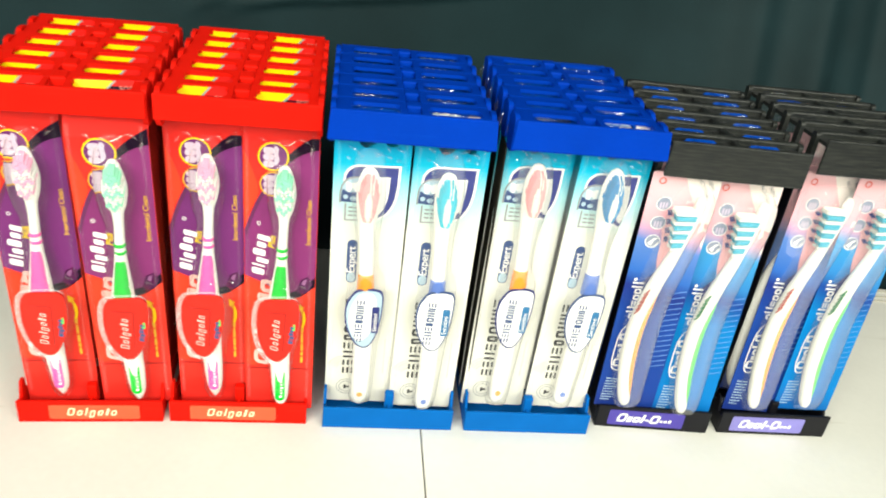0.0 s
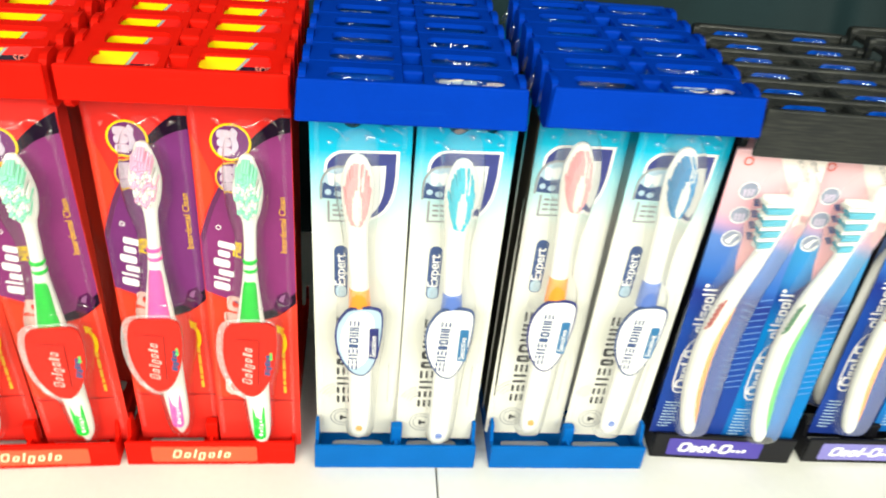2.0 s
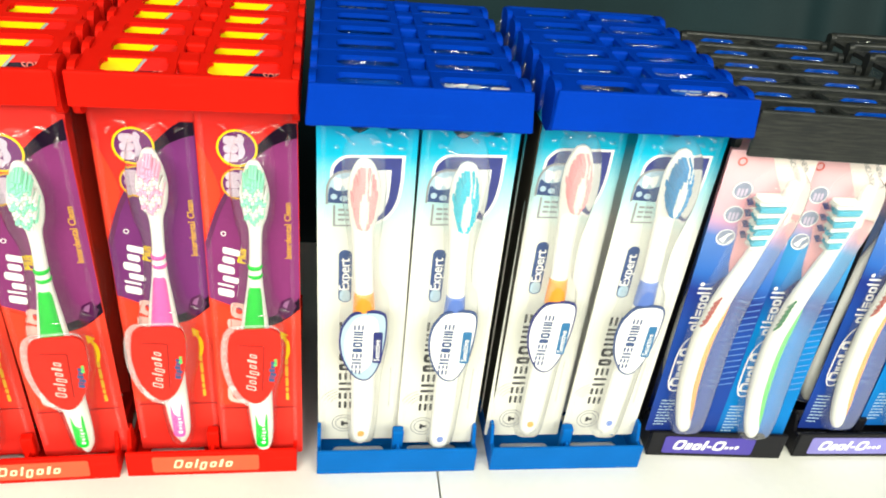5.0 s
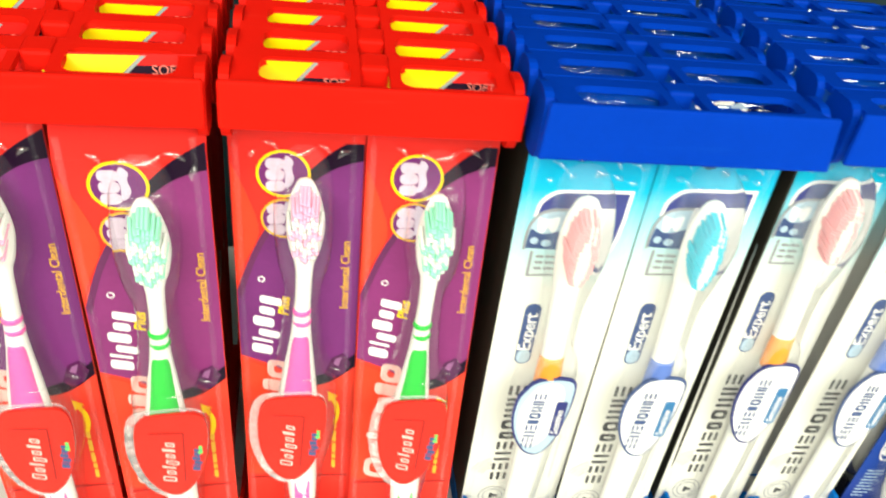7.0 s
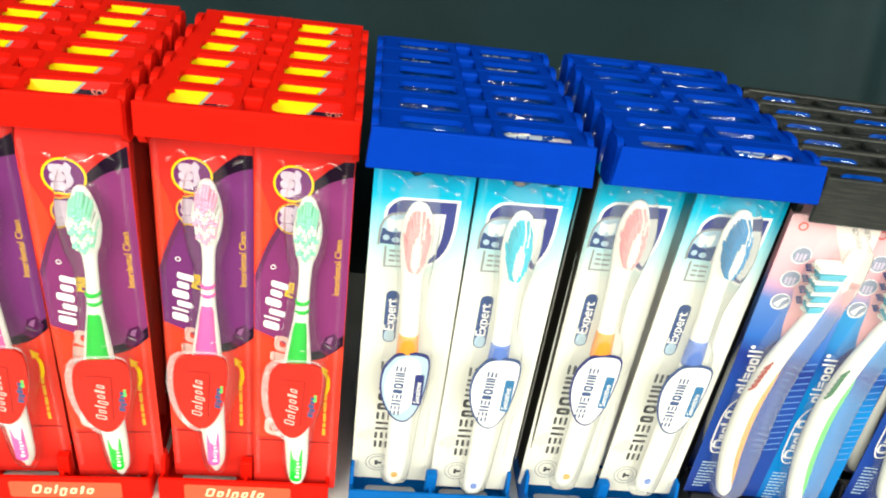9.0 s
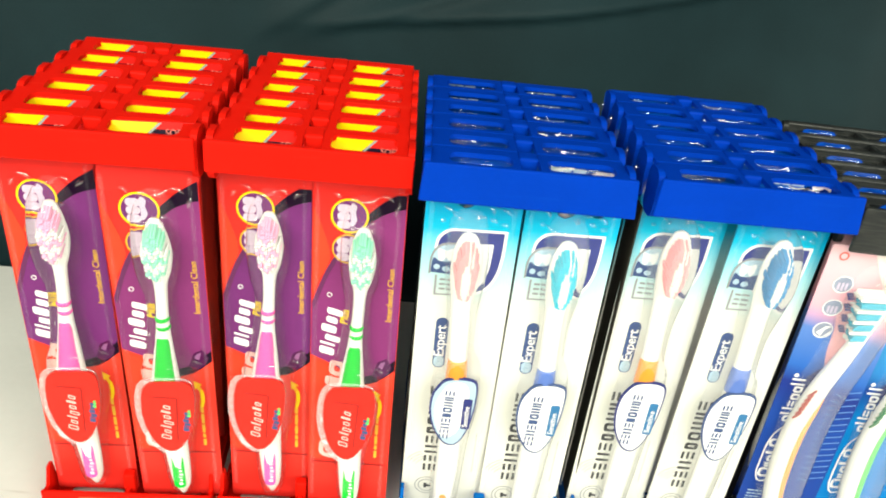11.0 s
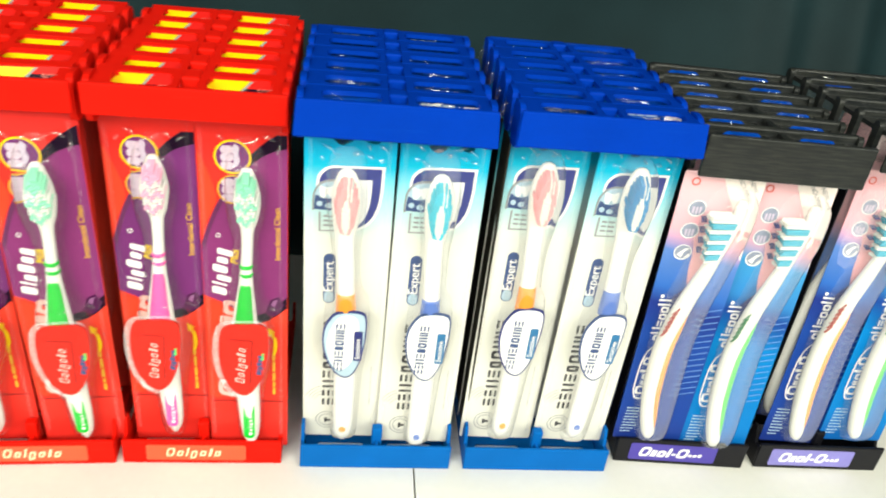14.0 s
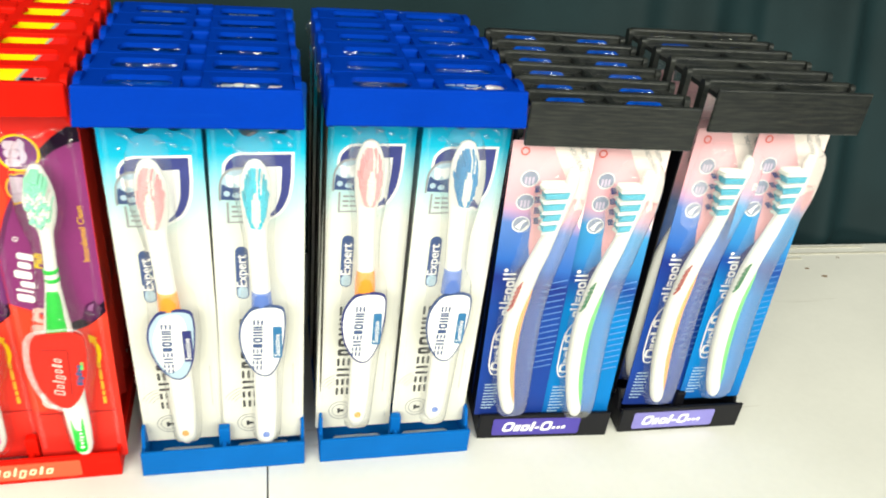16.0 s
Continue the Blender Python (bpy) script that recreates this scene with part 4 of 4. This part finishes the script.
def cross_pack(m, card_m, stripe, hatch, label, group, full=True, tab_top=231.5):
    """A blue and pink card with a curved white brush seen from the side."""
    ob = thing("toothbrush_pack", m, label, "toothbrush pack", group)
    inset = 0.0 if full else 4.0
    card = part("card", sheet([rrect(inset, 44.5 - inset, 12, 206, 1)], 0, 0.5), card_m, ob, "blue and pink printed card")
    # dark backing added unseen, so the gaps between packs stay dim
    part("card_back", sheet([rrect(inset + 0.2, 44.3 - inset, 12.2, 205.8, 1)], 0.52, 0.15), NAVY, card)
    neck = bmesh.new()
    loft([[(15, 0.8, 202), (29, 0.8, 202), (29, 1.2, 202), (15, 1.2, 202)], [(15, -5.0, tab_top - 5), (29, -5.0, tab_top - 5), (29, -4.6, tab_top - 5), (15, -4.6, tab_top - 5)]], neck)
    strip = part("hang_strip", neck, FILM, ob, "clear plastic hanging strip")
    part("hang_tab", sheet([rrect(11, 31, tab_top - 6, tab_top, 3)], -5.6, 0.6), TAB_BLUE, strip, "blue plastic tab")
    film_fold(strip, 13, 29, tab_top - 3.6, tab_top - 1.6, -6.2, 2.0 + full, 0.4)
    if full:
        part("white_corner", sheet([smooth_line([(20, 205.8), (26, 194), (33, 180), (44.2, 152)], 3) + [(44.2, 205.8)]], -0.2), PALE_ROSE, card)
        part("rose_tongue", sheet([smooth_line([(13, 172), (16, 158), (17, 142), (20, 130), (24, 133), (30, 148), (36, 160), (40, 172)], 4)], -0.2), ROSE_INK, card)
        part("navy_swoosh", sheet([smooth_line([(9, 120), (16, 130), (21, 134), (25, 131), (18, 120), (9, 109)], 4)], -0.34), NAVY, card)
        part("seal_ring", ring(7, 200, 2.4, 0.8, -0.3), SIGNAL_RED, card)
        part("lettering", words("NOUVEAU", 29, 202.5, 3.6, -0.35, False, -56), GREY_INK, card)
        part("lettering", words("NEW", 35, 202, 3.6, -0.35, False, -56), GREY_INK, card)
        for z, dx in ((184, 0.6), (170, 0), (156, -0.4)):
            disc = part("print_roundel", sheet([oval(11 + dx, z, 5.0, 5.0)], -0.35), WHITE_INK, card)
            part("roundel_face", sheet([oval(11 + dx, z + 0.2, 4.4, 4.3)], -0.5), ROUNDEL, disc)
            if z == 156:
                part("brush_print", sheet([[(7.4, 154.6), (11.2, 158.6), (14.2, 159), (11.4, 156.6), (10.2, 152.6)], [(11.6, 152.4), (14.4, 156), (14.6, 153.6)]], -0.62), WHITE_INK, disc)
                continue
            part("bristle_print", sheet([rrect(8.4 + dx, 9.6 + dx, z - 3, z + 1.2, 0.4), rrect(10.3 + dx, 11.5 + dx, z - 3.4, z + 1.2, 0.4), rrect(12.2 + dx, 13.4 + dx, z - 3, z + 1.2, 0.4)], -0.62), LILAC, disc)
        part("range_mark", blocks(12.6, 93, -0.4, ((4.3, 0, 4.8), (4.8, 0, 7), (4.2, 0, 4.8), (4.3, 0, 4.8), (4.3, 0, 4.8), (4.4, 0, 7.4)), 0.8, True, 0, 0, 1.2, "o|=oo|"), WHITE_INK, card)
        part("register_dot", sheet([oval(6.6, 125.5, 1.2, 1.2, 12)], -0.4), WHITE_INK, card)
        for k in range(15):
            z = 50 + 4.6 * k
            part("hatch_print", sheet([[(29, z), (43.6, z + 3.4), (43.6, z + 4.0), (29, z + 0.5)]], -0.3), HATCH_BLUE, card)
        cap = smooth_line([(4.4, 54), (6.4, 47.4), (10, 46), (14, 48.5), (15.4, 56), (15.4, 90), (12.4, 91), (7, 84.5), (4.6, 74), (4.4, 54)], 4)[:-1]
        plate = part("brand_plate", sheet([cap, [(10 + (x - 10) * 0.84, 69 + (z - 69) * 0.96) for x, z in cap]], -0.4), WHITE_INK, card)
        part("brand_mark", blocks(13, 50, -0.4, ((7, 0, 7), (3.2, 0, 5), (5, 0, 5), (2, 0, 7), (2, 2, 3.2), (6, 0, 7)), 0.9, True, 0, 0, 1.4, "o|o..o"), WHITE_INK, plate)
        for k in range(9):
            part("small_print", blocks(3.6 + 0.1 * k, 17.6 + 2.5 * k, -0.3, ((1.6 + (k * 7 % 3), 0, 0.8), (2.4, 0, 0.8), (1.4 + (k * 5 % 4) * 0.5, 0, 0.8)), 0.5, False), MIST, card)
    spine = [(194, 32.2, -8, 1.4, 1.2), (192, 32.6, -8, 3.0, 2.2), (184, 32.4, -8, 3.6, 2.8), (170, 29.8, -8, 3.6, 3), (157, 26.6, -8, 3.9, 3.2), (143, 23.0, -8, 4.7, 3.6), (128, 18.6, -8, 5.2, 4.2), (113, 15.4, -8, 5.4, 4.6), (96, 13.2, -8, 5.4, 4.8),
             (80, 12.6, -8, 5.3, 5), (58, 13.6, -8, 5.2, 5), (38, 16.4, -8, 5.0, 4.6), (25, 19.0, -8, 4.4, 4), (20, 19.8, -8, 2.4, 2.2)]
    brush = part("toothbrush", stick(spine, 14), WHITE_BRUSH, ob, "curved white plastic toothbrush", True)
    brush.location.y = 0.002
    if full:
        part("grip_stripe", stick([(118, 20.4, -9.4, 0.7, 1.6), (110, 18.6, -10.0, 1.4, 2.6), (96, 16.4, -10.4, 1.9, 3), (80, 15.8, -10.6, 2.0, 3.2), (58, 16.8, -10.6, 1.9, 3.2), (40, 19.4, -10.0, 1.6, 2.8), (30, 21.4, -9.4, 0.7, 1.6)], 10), stripe, brush, "coloured rubber stripe", True)
        for k in range(6):
            z, x = 106.5 + 3.1 * k, 9.0 + 0.66 * k
            part("grip_rib", stick([(z - 2.8, x - 1.0, -11.4, 0.2, 0.8), (z, x + 0.4, -12.4, 0.3, 0.9), (z + 2.8, x + 1.8, -12.9, 0.2, 0.8)], 6, 2), hatch, brush)
        bms = [bmesh.new(), bmesh.new()]
        tips = bmesh.new()
        rnd = random.Random(11)
        for r in range(22):
            z = 157.5 + 1.3 * r
            teal = int(r % 5 in (1, 2, 3) and r < 19)
            base, tip = 26.5 + 0.2 * (z - 158), 18.2 - 0.1 * (z - 158)
            for y in (-12.2, -10.6, -9, -7.4, -5.8):
                reach = tip + rnd.uniform(0, 1.6) + (1.0 if teal else 0)
                tuft(bms[teal], (base, y, z), (reach, y * 1.08, z - 0.4 + 0.5 * (r % 5 - 2) * (-1 if teal else 0.4) + rnd.uniform(-0.3, 0.3)), 0.8 if teal else 0.6, 5)
            if r % 5 == 2 and teal:
                for dy, dx in ((0, 0), (2.4, 0.7), (4.6, 1.2)):
                    tuft(tips, (tip + 0.6 + dx, -7.4 + dy, z), (tip - 2.0 + dx, -6.8 + dy, z - 0.6), 0.6, 6)
        part("white_bristle", bms[0], WHITE_BRISTLE, brush)
        part("coloured_bristle", bms[1], SEA_BRISTLE, brush)
        part("dark_bristle_tip", tips, NAVY, brush)
    part("blister", dome([(199, 31, 5, 0.4), (196, 30, 9, 10), (190, 29, 12.2, 14), (172, 27.5, 13, 15), (157, 25.5, 12.4, 14), (142, 23.5, 12, 13.4), (122, 20, 12, 13.4), (92, 18, 12, 13.4), (52, 19, 12, 13.4), (27, 21, 10.5, 12), (18, 21.5, 8, 8), (14, 21.5, 6, 0.3)]), HAZY_FILM, ob, "clear plastic blister", True)
    return ob


# ---- the row of racks and their packs ----
R1 = pose(-0.207, 0.423, 0, 0, 0, 3.0)
R2 = pose(-0.110, 0.4285, 0, 0, 0, 1.2)
B1 = pose(-0.0055, 0.428, 0, 0, 0, 0.5)
B2 = pose(0.096, 0.429, 0, 0, 0, 0.3)
K1 = pose(0.197, 0.4395, 0, 0, 0, -3.0)
K2 = pose(0.293, 0.4365, 0, 0, 0, -0.7)
LIP_ORANGE = mat("orange_plate_ink", (0.88, 0.10, 0.04), 0.4, 0.06)
CREAM_INK = mat("cream_ink", (0.85, 0.70, 0.46), 0.4, 0.06)
PLATE_INDIGO = mat("indigo_plate_ink", (0.07, 0.05, 0.34), 0.35, 0.06)
PLATE_LILAC = mat("lilac_plate_ink", (0.22, 0.20, 0.55), 0.35, 0.12, 30)
for m, top_x in ((R1, (1, 96.5)), (R2, (3, 95.5))):
    rack(m, 93, top_x, RED, RED, "red plastic display rack with slotted top on the table", "red", (20 if m is R1 else 14, LIP_ORANGE, CREAM_INK), 23.7, -1.0, 0, -0.022)
for m, top_x, pitch, fore, lift in ((B1, (-5, 89), 23.2, 7, 1.2), (B2, (-0.5, 92.5), 23.4, 0.5, 0.6)):
    rack(m, 92.5, top_x, BLUE_TRAY, BLUE, "blue plastic display rack with slotted top on the table", "blue", None, pitch, lift, fore, -0.03)
for m, plate_m, lift, fore, slope in ((K1, PLATE_INDIGO, -4.5, 8, -0.015), (K2, PLATE_LILAC, 4.0, 5, -0.055)):
    rack(m, 87, (-5, 83), BLACK_TRAY, BLACK, "black plastic display rack with scuffed top bars on the table", "black", (9, plate_m, WHITE_INK), 20.4, lift, fore, slope)


def fill(rack_pose, lanes, behind, makers, group, pitch):
    """Six packs in each lane: the front one in full, the ones behind it plainer, copied. lanes: the pose of each front pack in its rack; behind: x of the two lanes, y and z of the packs behind."""
    for turns, x, make in zip(lanes, behind, makers):
        make(rack_pose @ pose(*turns), group, True)
        y, z = behind[2:]
        second = make(rack_pose @ pose(x, y + pitch, z), group, False)
        for k in range(2, 6):
            jog = 0.0008 * math.sin(3.7 * k + 11 * x)
            copy_thing(second, rack_pose @ pose(x + jog, y + pitch * k, z))


def red_maker(rubber, bristle, word, slip, shift, bend):
    return lambda m, g, full: red_pack(m, rubber, bristle, f"toothbrush with {word} grip in a red and purple pack", g, full, slip, shift, bend)


def white_maker(band, bristle, chip, word, slip, hole):
    return lambda m, g, full: white_pack(m, band, bristle, chip, f"white toothbrush with {word} in a white pack", g, full, slip, hole)


def cross_maker(card_m, stripe, hatch, word):
    return lambda m, g, full: cross_pack(m, card_m, stripe, hatch, f"curved white toothbrush with {word}", g, full)


RED_LANES = {"packs in the first red rack": (R1, (0.0018, 0.0045), (0.0, 0.0), (0.0, 0.34), ((0.004, 0.0145, 0.001, 0.5, -0.8, 0.6), (0.0534, 0.0108, 0.0024, 1.9, -1.0, 1.5))),
             "packs in the second red rack": (R2, (0.0018, 0.0065), (-4.0, -1.5), (-0.13, -0.10), ((0.0058, 0.0149, -0.0002, -1.2, -0.8, -0.4), (0.0508, 0.0085, 0.0013, -2.5, -0.6, -1.0)))}
for g, (m, slips, shifts, bends, lanes) in RED_LANES.items():
    fill(m, lanes, (0.003, 0.049, 0.0155, 0), (red_maker(PINK, PINK_BRISTLE, "pink", slips[0], shifts[0], bends[0]), red_maker(GREEN, MINT_BRISTLE, "green", slips[1], shifts[1], bends[1])), g, 0.0237)
fill(B1, ((0.0007, 0.0188, 0.0026, 2.0, -0.7, -0.9), (0.0460, 0.0136, 0.0038, -0.1, 0.0, -0.3)), (-0.001, 0.046, 0.0135, 0.001), (white_maker(ORANGE, SALMON_BRISTLE, NAVY, "salmon bristles", 0.0035, 2.0), white_maker(PERI, TEAL_BRISTLE, CHIP_BLUE, "teal bristles", 0.006, -1.2)), "packs in the first blue rack", 0.0234)
fill(B2, ((-0.0019, 0.0178, 0.0042, -1.9, 0.8, 0.3), (0.0447, 0.0147, 0.0069, -0.4, 1.0, 0.4)), (-0.002, 0.046, 0.0165, 0.001), (white_maker(ORANGE, SALMON_BRISTLE, CHIP_BLUE, "salmon bristles", 0.0005, -0.9), white_maker(PERI, DEEP_BRISTLE, CHIP_BLUE, "deep blue bristles", -0.001, 0.0)), "packs in the second blue rack", 0.0234)
for m, g, rise, lanes in ((K1, "packs in the first black rack", 0.0, ((-0.0030, 0.0046, 0.0053, 1.7, -1.3, -0.3), (0.0416, 0.0047, 0.0005, -1.1, -1.0, 0.0))),
                          (K2, "packs in the second black rack", 0.0045, ((0.0032, 0.0091, 0.0037, -4.5, 2.0, -0.4), (0.0430, 0.0085, 0.0074, -2.4, 0.0, 0.1)))):
    fill(m, lanes, (-0.004, 0.041, 0.009 + rise, rise), (cross_maker(INDIGO_CARD, PALE_ORANGE, HATCH_RED, "orange stripe in an indigo pack"), cross_maker(AZURE_CARD, LEAF_GREEN, HATCH_GREEN, "green stripe in an azure pack")), g, 0.0204)
